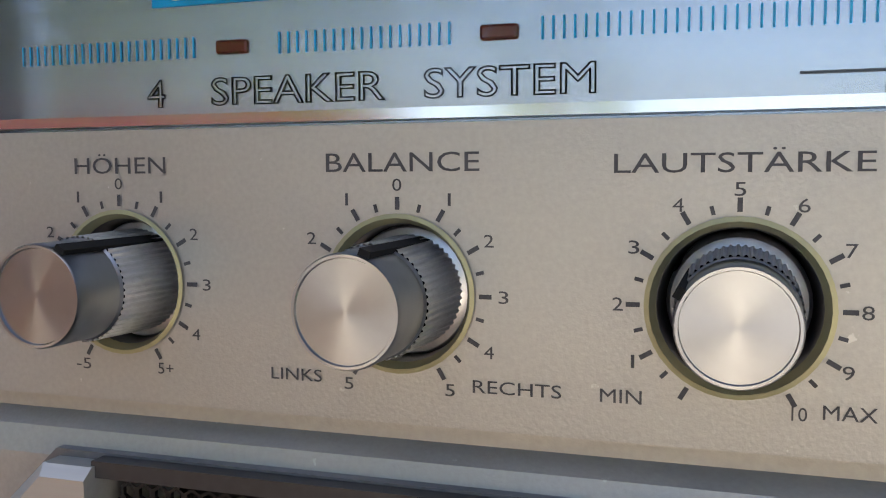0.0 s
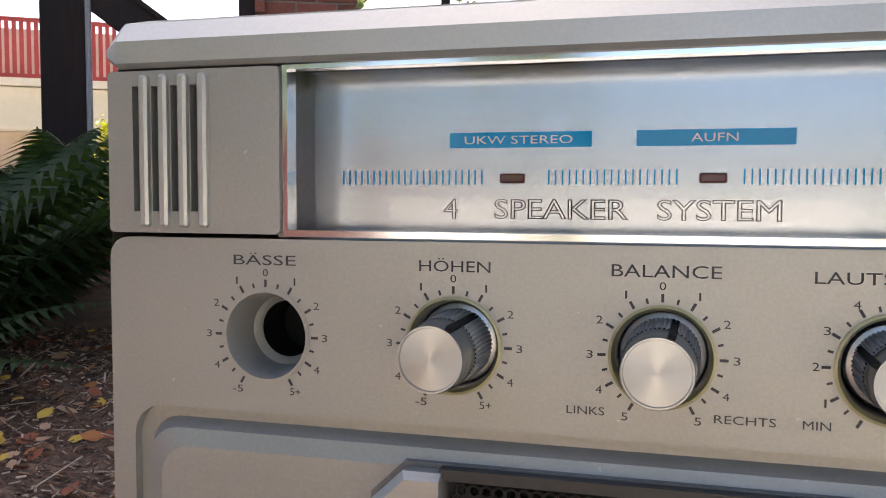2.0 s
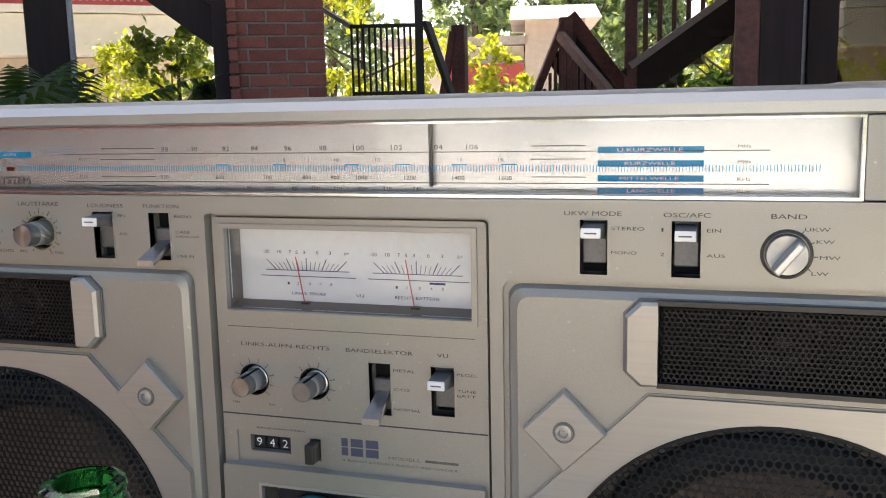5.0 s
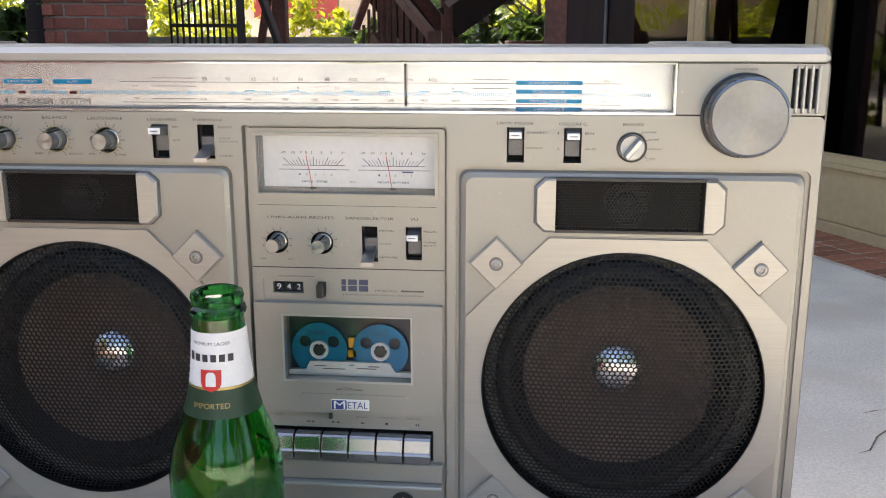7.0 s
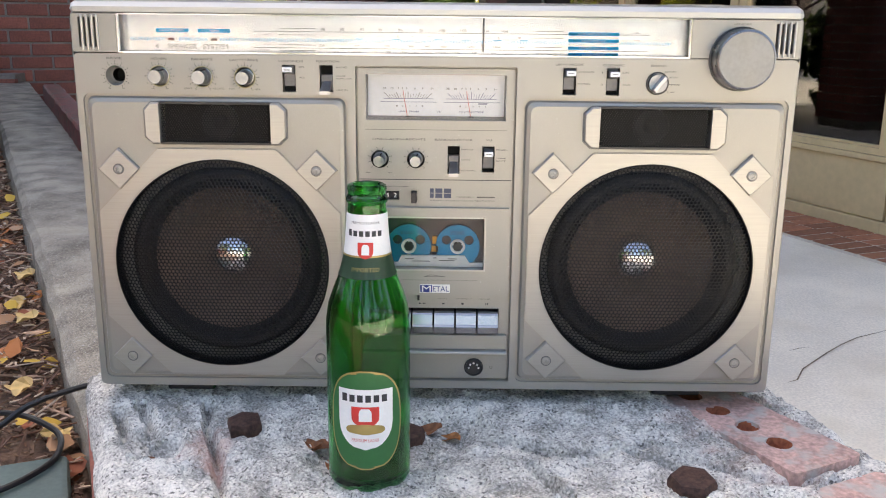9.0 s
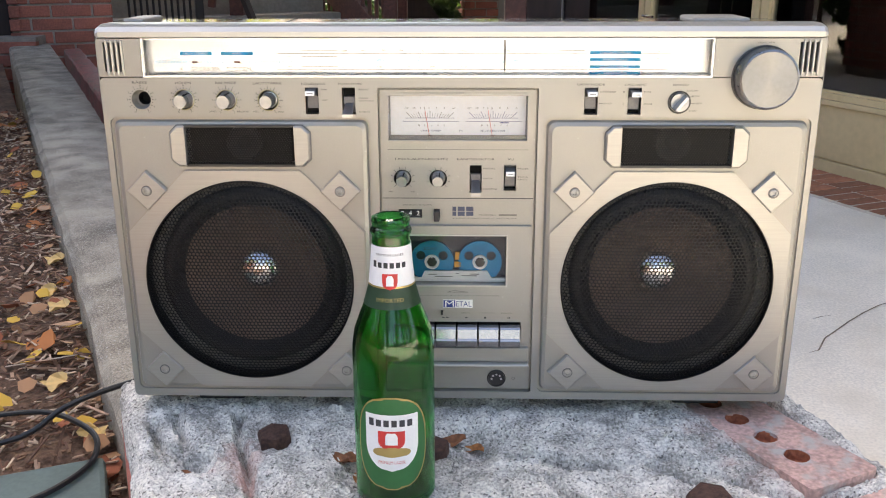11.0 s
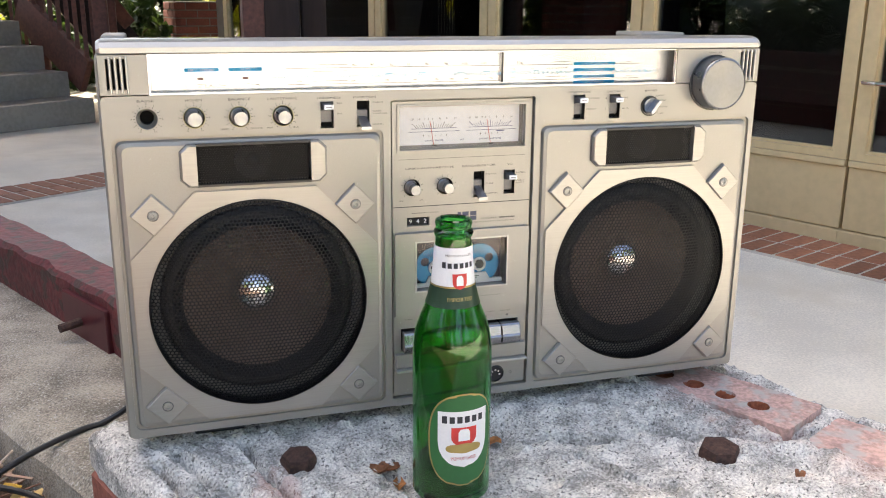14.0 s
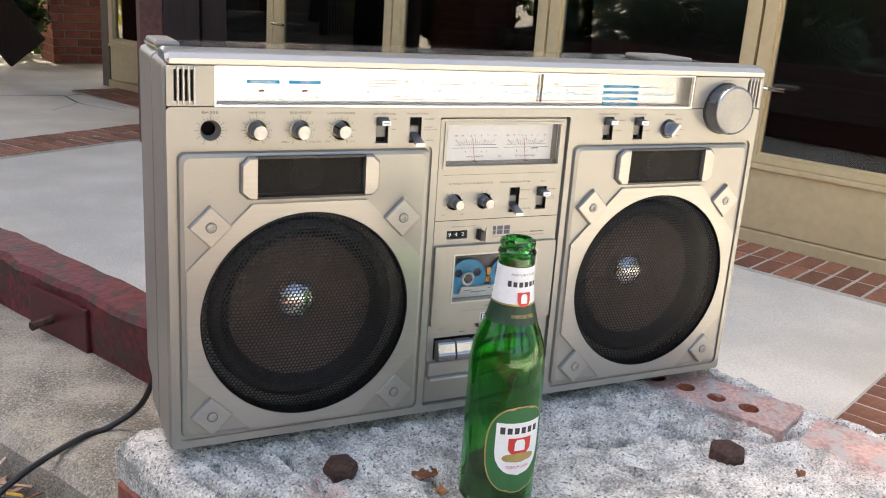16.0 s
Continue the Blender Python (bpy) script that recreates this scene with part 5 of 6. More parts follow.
bm = bmesh.new()
bmesh.ops.create_grid(bm, x_segments=8, y_segments=8, size=150)
bmesh.ops.translate(bm, vec=(0, 0, GROUND), verts=bm.verts)
ground = tagged(part("ground", bm, slab_mat), "pale worn concrete paving with stains and cracks", "ground", "", "structure")
crack_m = mat("crack_dirt", (0.20, 0.15, 0.10), 0.95, 0, 0.3, 200, 20)
for path in (((0.807, 1.211), (0.837, 1.229), (0.877, 1.300), (0.928, 1.355), (0.980, 1.412), (1.041, 1.473), (1.107, 1.530), (1.30, 1.64)), ((0.888, 1.423), (0.92, 1.442), (0.95, 1.452)), ((-0.45, 5.69), (-0.25, 5.73), (-0.07, 5.71), (-0.01, 5.39), (0.17, 5.09), (0.26, 5.02)), ((-0.07, 5.71), (0.14, 5.86), (0.38, 6.03)), ((-0.01, 5.39), (-0.18, 5.08))):
    b = bmesh.new()
    rows = []
    for k, (x, y) in enumerate(path):
        w = (0.0014 if y < 2.5 else 0.010) * (1.0 if 0 < k < len(path) - 1 else 0.2)
        rows.append((b.verts.new((x - w, y + w, GROUND + 0.0015)), b.verts.new((x + w, y - w, GROUND + 0.0015))))
    for p, q in zip(rows, rows[1:]):
        b.faces.new((p[0], p[1], q[1], q[0]))
    part("crack", b, crack_m, ground, "dirt-filled crack")

KD = Vector((-0.472, 0.882, 0))      # the kerb's run
KN = Vector((0.882, 0.472, 0))
K0 = Vector((-0.345, 0.062, 0))
KANG = math.degrees(math.atan2(KD.y, KD.x))


def along(s, n, z):
    return K0 + KD * s + KN * n + Vector((0, 0, z))


# kerb with a worn, uneven top
bm = bmesh.new()
rows = []
N = 240
for i in range(N + 1):
    s = -0.02 + 4.42 * i / N
    row = []
    for n, z in ((-0.004, GROUND), (0.0, -0.075), (0.012, -0.062), (0.06, -0.058), (0.11, -0.058), (0.165, -0.060), (0.196, -0.062), (0.203, -0.075), (0.205, GROUND)):
        p = along(s, n + 0.011 * s, z + (0.0155 * s if z > GROUND else 0))
        j = 0.004 * ridge(p, 7, 2)
        row.append(bm.verts.new(p + KN * (j if n < 0.02 else 0) + Vector((0, 0, j if z > GROUND else 0))))
    rows.append(row)
for a, b in zip(rows, rows[1:]):
    for k in range(len(a) - 1):
        bm.faces.new((a[k], a[k + 1], b[k + 1], b[k]))
bm.faces.new(rows[0])
bm.faces.new(rows[-1])
tagged(part("kerb", bm, agg, smooth=True), "weathered exposed-aggregate concrete garden kerb", "kerb", "", "structure")

# painted timber bolted along the kerb
bm = bmesh.new()
rows = []
for i in range(90):
    s = 0.10 + 3.3 * i / 89
    row = []
    for n, z in ((0.170, -0.095), (0.164, -0.040), (0.165, 0.008), (0.171, 0.015), (0.226, 0.016), (0.233, 0.008), (0.235, -0.095)):
        p = along(s, n + 0.022 * s, z + 0.012 * s)
        j = 0.003 * ridge(p, 16) + 0.0015 * ridge(p, 60)
        chip = 0.012 * max(0.0, ridge((p.x, p.y, 4), 7) - 0.25) if n < 0.168 and z < 0 else 0
        row.append(bm.verts.new(p + KN * (j + chip) + Vector((0, 0, j))))
    rows.append(row)
for a, b in zip(rows, rows[1:]):
    for k in range(len(a)):
        bm.faces.new((a[k], a[(k + 1) % len(a)], b[(k + 1) % len(a)], b[k]))
bm.faces.new(rows[0])
bm.faces.new(rows[-1])
timber = part("timber_rail", bm, red_wood, smooth=True)
tagged(timber, "oxblood painted timber rail with peeling paint along the kerb", "timber")
part("strap", placed(box(0.30, 0.43, -0.182, -0.167, -0.060, 0.002, 0.002), pose(K0.x, K0.y, 0, 0, 0, KANG)), mat("strap_paint", (0.10, 0.020, 0.024), 0.4, 0.2), timber, "painted iron strap")
part("strap_bolt", tube([along(0.375, 0.170, -0.030), along(0.375, 0.138, -0.033)], 0.006, 8), rust, timber)

# boards that clad the kerb's paved side
clad = thing("kerb_cladding", "oxblood painted boards cladding the paved side of the kerb", "boards")
for k in range(3):
    part("board", placed(box(0.02, 4.30, -0.292, -0.276, GROUND + 0.008 + 0.125 * k, GROUND + 0.128 + 0.125 * k, 0.003, 1), pose(K0.x, K0.y, 0, 0, 0, KANG)), red_wood, clad)

# garden bed
mulch = mat("mulch_soil", (0.15, 0.088, 0.056), 0.95, 0, 0.5, 90, 10, 0.01, 120)
bm = bmesh.new()
NX = 70
g = []
for i in range(NX + 1):
    r = []
    for j in range(NX + 1):
        p = K0 + KD * (-1.6 + 6.4 * i / NX) + KN * (-3.6 * (j / NX) ** 1.5 + 0.01)
        r.append(bm.verts.new((p.x, p.y, -0.135 + 0.012 * max(0.0, -1.6 + 6.4 * i / NX) + 0.018 * ridge(p, 3) + 0.010 * ridge(p, 14))))
    g.append(r)
for i in range(NX):
    for j in range(NX):
        bm.faces.new((g[i][j], g[i + 1][j], g[i + 1][j + 1], g[i][j + 1]))
tagged(part("garden_bed", bm, mulch, smooth=True), "dark bark mulch garden bed", "soil", "", "structure")


def scatter(name, material, label, count, size, spread, lift, seed, flat=False):
    """Loose chips or leaves: one joined mesh."""
    rng = random.Random(seed)
    vs, fs = [], []
    for _ in range(count):
        s, n = rng.uniform(-0.5, 2.6) ** 1.0, -0.01 - (rng.random() ** 1.5) * spread
        p = along(s, n + 0.011 * s, -0.128 + 0.012 * max(0.0, s) + lift * rng.random())
        a, t1, t2 = rng.uniform(0, 6.28), rng.uniform(-0.5, 0.5), rng.uniform(-0.5, 0.5)
        l, w = size * rng.uniform(0.5, 1.3), size * (rng.uniform(0.6, 0.9) if flat else rng.uniform(0.03, 0.06) if name == "twigs" else rng.uniform(0.12, 0.32))
        m = Euler((t1, t2, a)).to_matrix()
        k = len(vs)
        if flat:
            pts = [(-l / 2, 0, 0), (-l * 0.2, -w / 2, 0.1 * l), (l * 0.25, -w * 0.4, 0.05 * l), (l / 2, 0, 0.12 * l), (l * 0.25, w * 0.4, 0.1 * l), (-l * 0.2, w / 2, 0.03 * l)]
            vs += [tuple(p + m @ Vector(q)) for q in pts]
            fs.append(tuple(range(k, k + 6)))
        else:
            th = w * 0.4
            pts = [(sx * l / 2, sy * w / 2, sz * th) for sx in (-1, 1) for sy in (-1, 1) for sz in (0, 1)]
            vs += [tuple(p + m @ Vector(q)) for q in pts]
            fs += [(k, k + 1, k + 3, k + 2), (k + 4, k + 6, k + 7, k + 5), (k, k + 4, k + 5, k + 1), (k + 2, k + 3, k + 7, k + 6), (k + 1, k + 5, k + 7, k + 3)]
    me = bpy.data.meshes.new(name)
    me.from_pydata(vs, [], fs)
    me.materials.append(material)
    return tagged(new(name, me), label, "mulch", "", "stuff")


def island_mat(name, colours, rough=0.8):
    """One of several colours for each loose piece."""
    m = bpy.data.materials.new(name)
    m.use_nodes = True
    nt = m.node_tree
    geo = nt.nodes.new("ShaderNodeNewGeometry")
    r = nt.nodes.new("ShaderNodeValToRGB")
    r.color_ramp.interpolation = "CONSTANT"
    while len(r.color_ramp.elements) < len(colours):
        r.color_ramp.elements.new(0.5)
    for i, c in enumerate(colours):
        r.color_ramp.elements[i].position = i / len(colours)
        r.color_ramp.elements[i].color = (*c, 1)
    nt.links.new(geo.outputs["Random Per Island"], r.inputs[0])
    nt.links.new(r.outputs[0], nt.nodes["Principled BSDF"].inputs["Base Color"])
    nt.nodes["Principled BSDF"].inputs["Roughness"].default_value = rough
    return m


bark = island_mat("bark_chips", ((0.13, 0.068, 0.042), (0.27, 0.15, 0.090), (0.42, 0.27, 0.18), (0.20, 0.095, 0.055), (0.58, 0.44, 0.32), (0.15, 0.075, 0.048)))
fallen = island_mat("fallen_leaf", ((0.45, 0.16, 0.05), (0.30, 0.09, 0.04), (0.62, 0.38, 0.06), (0.38, 0.20, 0.10), (0.50, 0.30, 0.18)))
scatter("bark_mulch", bark, "brown shredded bark mulch", 24000, 0.0145, 2.0, 0.02, 1)
scatter("twigs", bark, "fine brown twigs among the mulch", 900, 0.075, 1.6, 0.025, 2)
scatter("fallen_leaves", fallen, "orange and brown fallen leaves on the mulch", 900, 0.034, 1.5, 0.03, 3, True)
yellow = mat("yellow_leaf", (0.64, 0.43, 0.17), 0.6, 0, 0.15, 80, 20)
for x, y, a in ((-0.617, 0.519, 20), (-0.66, 0.583, 80), (-0.72, 0.74, 40), (-0.78, 1.05, 10), (-0.508, 0.261, 60), (-0.41, 0.137, 120)):
    b = bmesh.new()
    pts = [(0.018 * r * math.cos(t), 0.018 * r * math.sin(t), 0.004 * math.sin(3 * t)) for t, r in [(2 * math.pi * i / 20, 0.85 + 0.15 * math.cos(5 * 2 * math.pi * i / 20)) for i in range(20)]]
    b.faces.new([b.verts.new(p) for p in pts])
    ob = part("yellow_leaf", b, yellow)
    ob.matrix_world = pose(x, y, -0.098 + 0.010 * y, 8, -10, a)
    tagged(ob, "yellow fallen leaf lying on the mulch", "leaf", "yellow leaves")

# utility box lid and cable
slab("utility_lid", -0.42, -0.022, -0.42, 0.040, -0.16, -0.088, pose(corner.x, corner.y, 0, 0, 0, ANG), mat("lid_green", (0.10, 0.14, 0.13), 0.6, 0, 0.1, 200, 20, 0.0004), "grey-green plastic utility box lid in the mulch", "box lid", "", 0.006)
cable_m = mat("cable_rubber", (0.012, 0.012, 0.013), 0.45)
pts = [(-0.288, 0.160, 0.030), (-0.303, 0.185, -0.025), (-0.335, 0.192, -0.050), (-0.360, 0.185, -0.053), (-0.400, 0.150, -0.054), (-0.432, 0.122, -0.060), (-0.49, 0.095, -0.088), (-0.66, 0.06, -0.095), (-0.80, 0.04, -0.10)]


def smooth_line(pts, k=6):
    out = []
    p = [Vector(q) for q in pts]
    for i in range(len(p) - 1):
        a, b, c2, d = p[max(i - 1, 0)], p[i], p[i + 1], p[min(i + 2, len(p) - 1)]
        for j in range(k):
            t = j / k
            out.append(0.5 * ((2 * b) + (c2 - a) * t + (2 * a - 5 * b + 4 * c2 - d) * t * t + (3 * b - a - 3 * c2 + d) * t ** 3))
    return out + [p[-1]]


cable = tagged(part("power_cable", tube(smooth_line(pts), 0.0032, 8), cable_m, smooth=True), "thin black power cable trailing over the kerb", "cable")
pts = [(-0.82, 0.06, -0.10), (-0.62, 0.14, -0.095), (-0.51, 0.165, -0.090), (-0.455, 0.150, -0.083), (-0.40, 0.112, -0.083), (-0.378, 0.070, -0.083), (-0.378, 0.030, -0.083), (-0.405, -0.020, -0.083), (-0.47, -0.075, -0.083), (-0.60, -0.11, -0.084), (-0.74, -0.12, -0.09)]
tagged(part("power_cable", tube(smooth_line(pts), 0.0032, 8), cable_m, smooth=True), "looped black power cable on the mulch", "cable")

# ---- shop front ----
F0 = Vector((2.12, 1.83, 0))
FA = -67.0
FM = pose(F0.x, F0.y, 0, 0, 0, FA)      # local x runs along the front, local +y points into the building
glass_m = clear("shop_glass", (0.74, 0.77, 0.76), 0.01, 1.85)
STILES = (-4.75, -3.80, -2.90, -1.95, -1.0, -0.05, 0.90, 1.85, 2.8)
for i, (a, b) in enumerate(zip(STILES, STILES[1:])):
    w = thing("window_%d" % (i + 1), "cream-painted shop window with a solid lower panel", "window")
    w["kind"] = "structure"
    w.matrix_world = FM
    a, b = a + 0.006, b - 0.006
    part("lower_panel", box(a, b, 0.006, 0.05, -0.415, -0.185, 0.003), cream, w)
    part("base_strip", box(a - 0.006, b + 0.006, -0.012, 0.05, GROUND, -0.418, 0.003), cream, w)
    part("window_sill", box(a, b, -0.010, 0.055, -0.183, -0.160, 0.004), cream, w)
    f = part("window_frame", plate(rect(a, b, -0.158, 1.95), [rect(a + 0.052, b - 0.052, -0.132, 1.88)], -0.002, 0.05), cream, w)
    part("glazing_bead", plate(rect(a + 0.050, b - 0.050, -0.134, 1.882), [rect(a + 0.062, b - 0.062, -0.122, 1.87)], 0.012, 0.034), cream, f)
    pn = part("pane", box(a + 0.055, b - 0.055, 0.022, 0.026, -0.13, 1.88), glass_m, w)
    pn.visible_shadow = False
    if i in (2, 5):
        part("door_handle", placed(tube([(0, 0, 0), (0, -0.035, 0), (0.05, -0.045, 0), (0.11, -0.045, 0)], 0.008, 8), Matrix.Translation((a + 0.03, 0, 0.12))), chrome, w)
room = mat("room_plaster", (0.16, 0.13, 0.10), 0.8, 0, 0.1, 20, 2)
slab("wall_header", -4.75, 2.8, -0.02, 0.15, 1.952, 2.4, FM, cream, "cream wall over the shop windows", "wall", "structure")
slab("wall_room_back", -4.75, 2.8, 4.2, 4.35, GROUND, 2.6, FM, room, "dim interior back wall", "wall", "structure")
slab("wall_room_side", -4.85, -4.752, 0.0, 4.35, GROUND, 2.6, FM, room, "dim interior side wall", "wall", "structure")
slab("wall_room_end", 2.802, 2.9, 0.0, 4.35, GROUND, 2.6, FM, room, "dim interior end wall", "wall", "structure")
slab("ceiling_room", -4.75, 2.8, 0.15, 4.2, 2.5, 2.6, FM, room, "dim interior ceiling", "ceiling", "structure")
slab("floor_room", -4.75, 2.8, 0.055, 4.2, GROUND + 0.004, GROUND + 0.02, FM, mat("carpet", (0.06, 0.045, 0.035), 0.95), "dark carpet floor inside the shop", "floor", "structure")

# ---- brick bands in the paving ----
paver = mat("paving_brick", (0.33, 0.135, 0.075), 0.8, 0, 0.16, 70, 9, 0.001, 140, random_tint=0.28)
grout = mat("grout", (0.60, 0.53, 0.44), 0.95, 0, 0.1, 120, 10)
PAVE = part("brick_proto", box(-0.0805, 0.0805, -0.0328, 0.0328, 0, 0.0105, 0.003, 1), paver)
PAVE_ME = PAVE.data
bpy.data.objects.remove(PAVE)
BANDS = (("band_front", FM @ Matrix.Translation((-4.6, -0.192, 0)), 7.2, 0.0), ("band_cross", pose(1.40, 0.635, 0, 0, 0, 23.5) @ Matrix.Translation((-1.05, -0.176, 0)), 1.80, 0.0), ("band_far", pose(-0.455, 3.67, 0, 0, 0, 33.5) @ Matrix.Translation((-1.6, 0.176, 0)), 3.0, 0.0))


def band(name, m, length):
    b = slab("paving", 0, length, -0.172, 0.172, GROUND + 0.0005, GROUND + 0.0085, m, grout, "red brick paving band with pale joints", "paving", "structure")
    for i in range(int(length / 0.075)):
        for r in (-1, 1):
            k = new("brick", PAVE_ME)
            k.parent = b
            k.matrix_world = m @ pose(0.0375 + 0.075 * i + (0.0 if r < 0 else 0.0), r * 0.0855, GROUND + 0.001 + random.uniform(-0.001, 0.001), random.uniform(-0.6, 0.6), random.uniform(-0.6, 0.6), 90 + random.uniform(-0.7, 0.7))


# ---- brick pier and wall at the far end of the kerb ----
BRICK_ME = part("brick_proto", box(-0.0965, 0.0965, 0, 0.05, 0, 0.0575, 0.003, 1), brick_face)
_b = BRICK_ME
BRICK_ME = _b.data
bpy.data.objects.remove(_b)
HALF_ME = part("brick_proto", box(-0.0450, 0.0450, 0, 0.05, 0, 0.0575, 0.003, 1), brick_face)
_b = HALF_ME
HALF_ME = _b.data
bpy.data.objects.remove(_b)


def brick_wall(name, m, length, z0, z1, label, sides=False, depth=0.47, zb=None):
    """A mortar core with bricks standing proud, laid in half bond; local x along the face, the face at y = 0."""
    core = slab(name, 0.006, length - 0.006, 0.008, depth - 0.008, GROUND if zb is None else zb, 2.3 if z1 > 1 else z1, m, mortar, label, "wall", "structure")
    c2 = 0
    z = z0
    while z + 0.06 < z1:
        faces = [(m, length)] + ([(m @ pose(length, 0, 0, 0, 0, 90), depth), (m @ pose(0, depth, 0, 0, 0, -90), depth)] if sides else [])
        for fm, ln in faces:
            x = 0.0
            first = True
            while x < ln - 0.05:
                w = 0.1015 if (first and c2 % 2) or ln - x < 0.19 else 0.203
                k = new("brick", HALF_ME if w < 0.2 else BRICK_ME)
                k.parent = core
                k.matrix_world = fm @ pose(x + w / 2, random.uniform(-0.002, 0.002), z, 0, 0, random.uniform(-0.5, 0.5))
                x += w
                first = False
        z += 0.0675
        c2 += 1
    return core


# ---- timber posts, stairs and rails ----
def post(x, y, w, d, z0, z1, material, label, rz=ANG, cat="post"):
    ob = part("post", placed(box(-w / 2, w / 2, -d / 2, d / 2, z0, z1, 0.006), pose(x, y, 0, 0, 0, rz)), material)
    return tagged(ob, label, cat, "timber posts")


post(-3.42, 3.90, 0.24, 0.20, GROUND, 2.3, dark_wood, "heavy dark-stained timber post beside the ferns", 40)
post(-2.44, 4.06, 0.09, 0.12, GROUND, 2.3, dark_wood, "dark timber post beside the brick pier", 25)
# one post as two boxes: brown for its lit face, dark for its shaded one
post(0.240, 4.00, 0.105, 0.14, GROUND, 2.3, brown_wood, "lit left face of the dark timber post, built as a brown box", 0)
post(0.380, 4.02, 0.175, 0.18, GROUND, 2.3, dark_wood, "shaded front face of the timber post under the landing, built as a heavy dark box", 0)
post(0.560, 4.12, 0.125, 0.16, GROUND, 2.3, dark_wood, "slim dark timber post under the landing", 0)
# pale tubes beside the posts: their lit edges, put into shape and colour
lit_edge_grey = mat("lit_edge_grey", (0.38, 0.36, 0.36), 0.5, 0.1)
for x, y in ((-3.26, 3.88), (0.482, 4.10)):
    tagged(part("drain_pipe", tube([(x, y, GROUND), (x, y, 1.0), (x, y, 2.3)], 0.016, 10), lit_edge_grey, smooth=True), "slim pale grey tube standing for the lit edge of a timber post", "pipe", "drain pipes")
post(-1.84, 5.60, 0.055, 0.055, GROUND, 2.3, black_iron, "slim black iron post")


def bar(parent, name, a, b, w, h, material):
    """A squared timber or bar from a to b."""
    a, b = Vector(a), Vector(b)
    d = (b - a)
    bm2 = box(0, d.length, -w / 2, w / 2, -h / 2, h / 2, min(w, h) * 0.08, 1)
    d.normalize()
    s = Vector((0, 0, 1)).cross(d)
    s = s.normalized() if s.length > 1e-4 else Vector((0, 1, 0))
    m = Matrix((d, s, d.cross(s))).transposed().to_4x4()
    return part(name, placed(bm2, Matrix.Translation(a) @ m), material, parent)


# left stair seen from the side
st = thing("stair_stringer", "dark timber stair side rising behind the brick pier", "stair")
bar(st, "stringer", (-3.9, 3.70, 1.88), (-2.42, 4.20, 0.72), 0.06, 0.20, dark_wood)
bar(st, "cap_board", (-3.9, 3.69, 1.995), (-2.42, 4.19, 0.835), 0.10, 0.025, dark_wood)

# right stair with rails
ra = thing("stair", "brown timber stair with slatted guard rails", "stair")
A, B = Vector((-0.53, 6.67, 0.48)), Vector((2.6, 7.8, 2.75))
bar(ra, "stringer", A, B, 0.07, 0.26, dark_wood)
bar(ra, "trim_board", A + Vector((0, -0.05, 0.14)), B + Vector((0, -0.05, 0.14)), 0.03, 0.05, mat("grey_trim", (0.30, 0.24, 0.22), 0.6))
bar(ra, "handrail", A + Vector((0, 0, 0.62)), B + Vector((0, 0, 0.62)), 0.06, 0.08, brown_wood)
bar(ra, "newel", A + Vector((0, 0, -0.95)), A + Vector((0, 0, 0.75)), 0.09, 0.09, brown_wood)
for k in range(30):
    q = A.lerp(B, (k + 1) / 31)
    bar(ra, "baluster", q + Vector((0, 0, 0.12)), q + Vector((0, 0, 0.60)), 0.035, 0.035, brown_wood)
for k in range(14):
    q = A.lerp(B, k / 14)
    part("tread", box(q.x - 0.02, q.x + 0.28, q.y, q.y + 1.1, q.z + 0.02, q.z + 0.07), dark_wood, ra)

# concrete stair that climbs to the left, with its timber side rail
sb = thing("concrete_stair", "grey concrete stair with a dark timber side rail", "stair")
SM = pose(-0.66, 6.08, 0, 0, 0, 37)
step_m = mat("step_concrete", (0.30, 0.27, 0.23), 0.85, 0, 0.12, 40, 4, 0.001)
for k in range(5):
    part("step", placed(box(-1.75, -0.0, 0.28 * k, 0.28 * k + 0.32, GROUND + (0.17 * (k - 1) if k else 0), GROUND + 0.17 * (k + 1), 0.008), SM), step_m, sb)
foot, up = Vector((-0.57, 6.10, 0)), Vector((-0.602, 0.799, 0.607))
bar(sb, "newel", foot + Vector((0, 0, GROUND)), foot + Vector((0, 0, 0.42)), 0.10, 0.10, brown_wood)
bar(sb, "side_board", foot + up * 0.22 + Vector((0, 0, -0.30)), foot + up * 1.0 + Vector((0, 0, -0.30)), 0.05, 0.26, brown_wood)
bar(sb, "handrail", foot + Vector((0, 0, 0.36)), foot + up * 0.85 + Vector((0, 0, 0.36)), 0.06, 0.07, brown_wood)
for k in range(8):
    q = foot + up * (0.10 * (k + 1))
    bar(sb, "baluster", q + Vector((0, 0, -0.20)), q + Vector((0, 0, 0.34)), 0.03, 0.03, brown_wood)
# gabled guard at the stair foot
gg = thing("guard_rail", "brown timber guard rail with sloping sides", "railing")
bar(gg, "newel", (-0.83, 5.6, GROUND), (-0.83, 5.6, 0.90), 0.10, 0.10, brown_wood)
bar(gg, "rail", (-1.02, 5.5, 0.42), (-0.84, 5.58, 0.89), 0.05, 0.05, brown_wood)
bar(gg, "rail", (-0.82, 5.6, 0.91), (-0.30, 5.80, 0.20), 0.05, 0.09, brown_wood)
bar(gg, "side_board", (-0.86, 5.62, 0.72), (-0.16, 5.86, -0.22), 0.04, 0.28, dark_wood)
for k in range(4):
    bar(gg, "slat", (-0.97 + 0.035 * k, 5.55, GROUND), (-0.97 + 0.035 * k, 5.55, 0.45 + 0.10 * k), 0.012, 0.02, brown_wood)
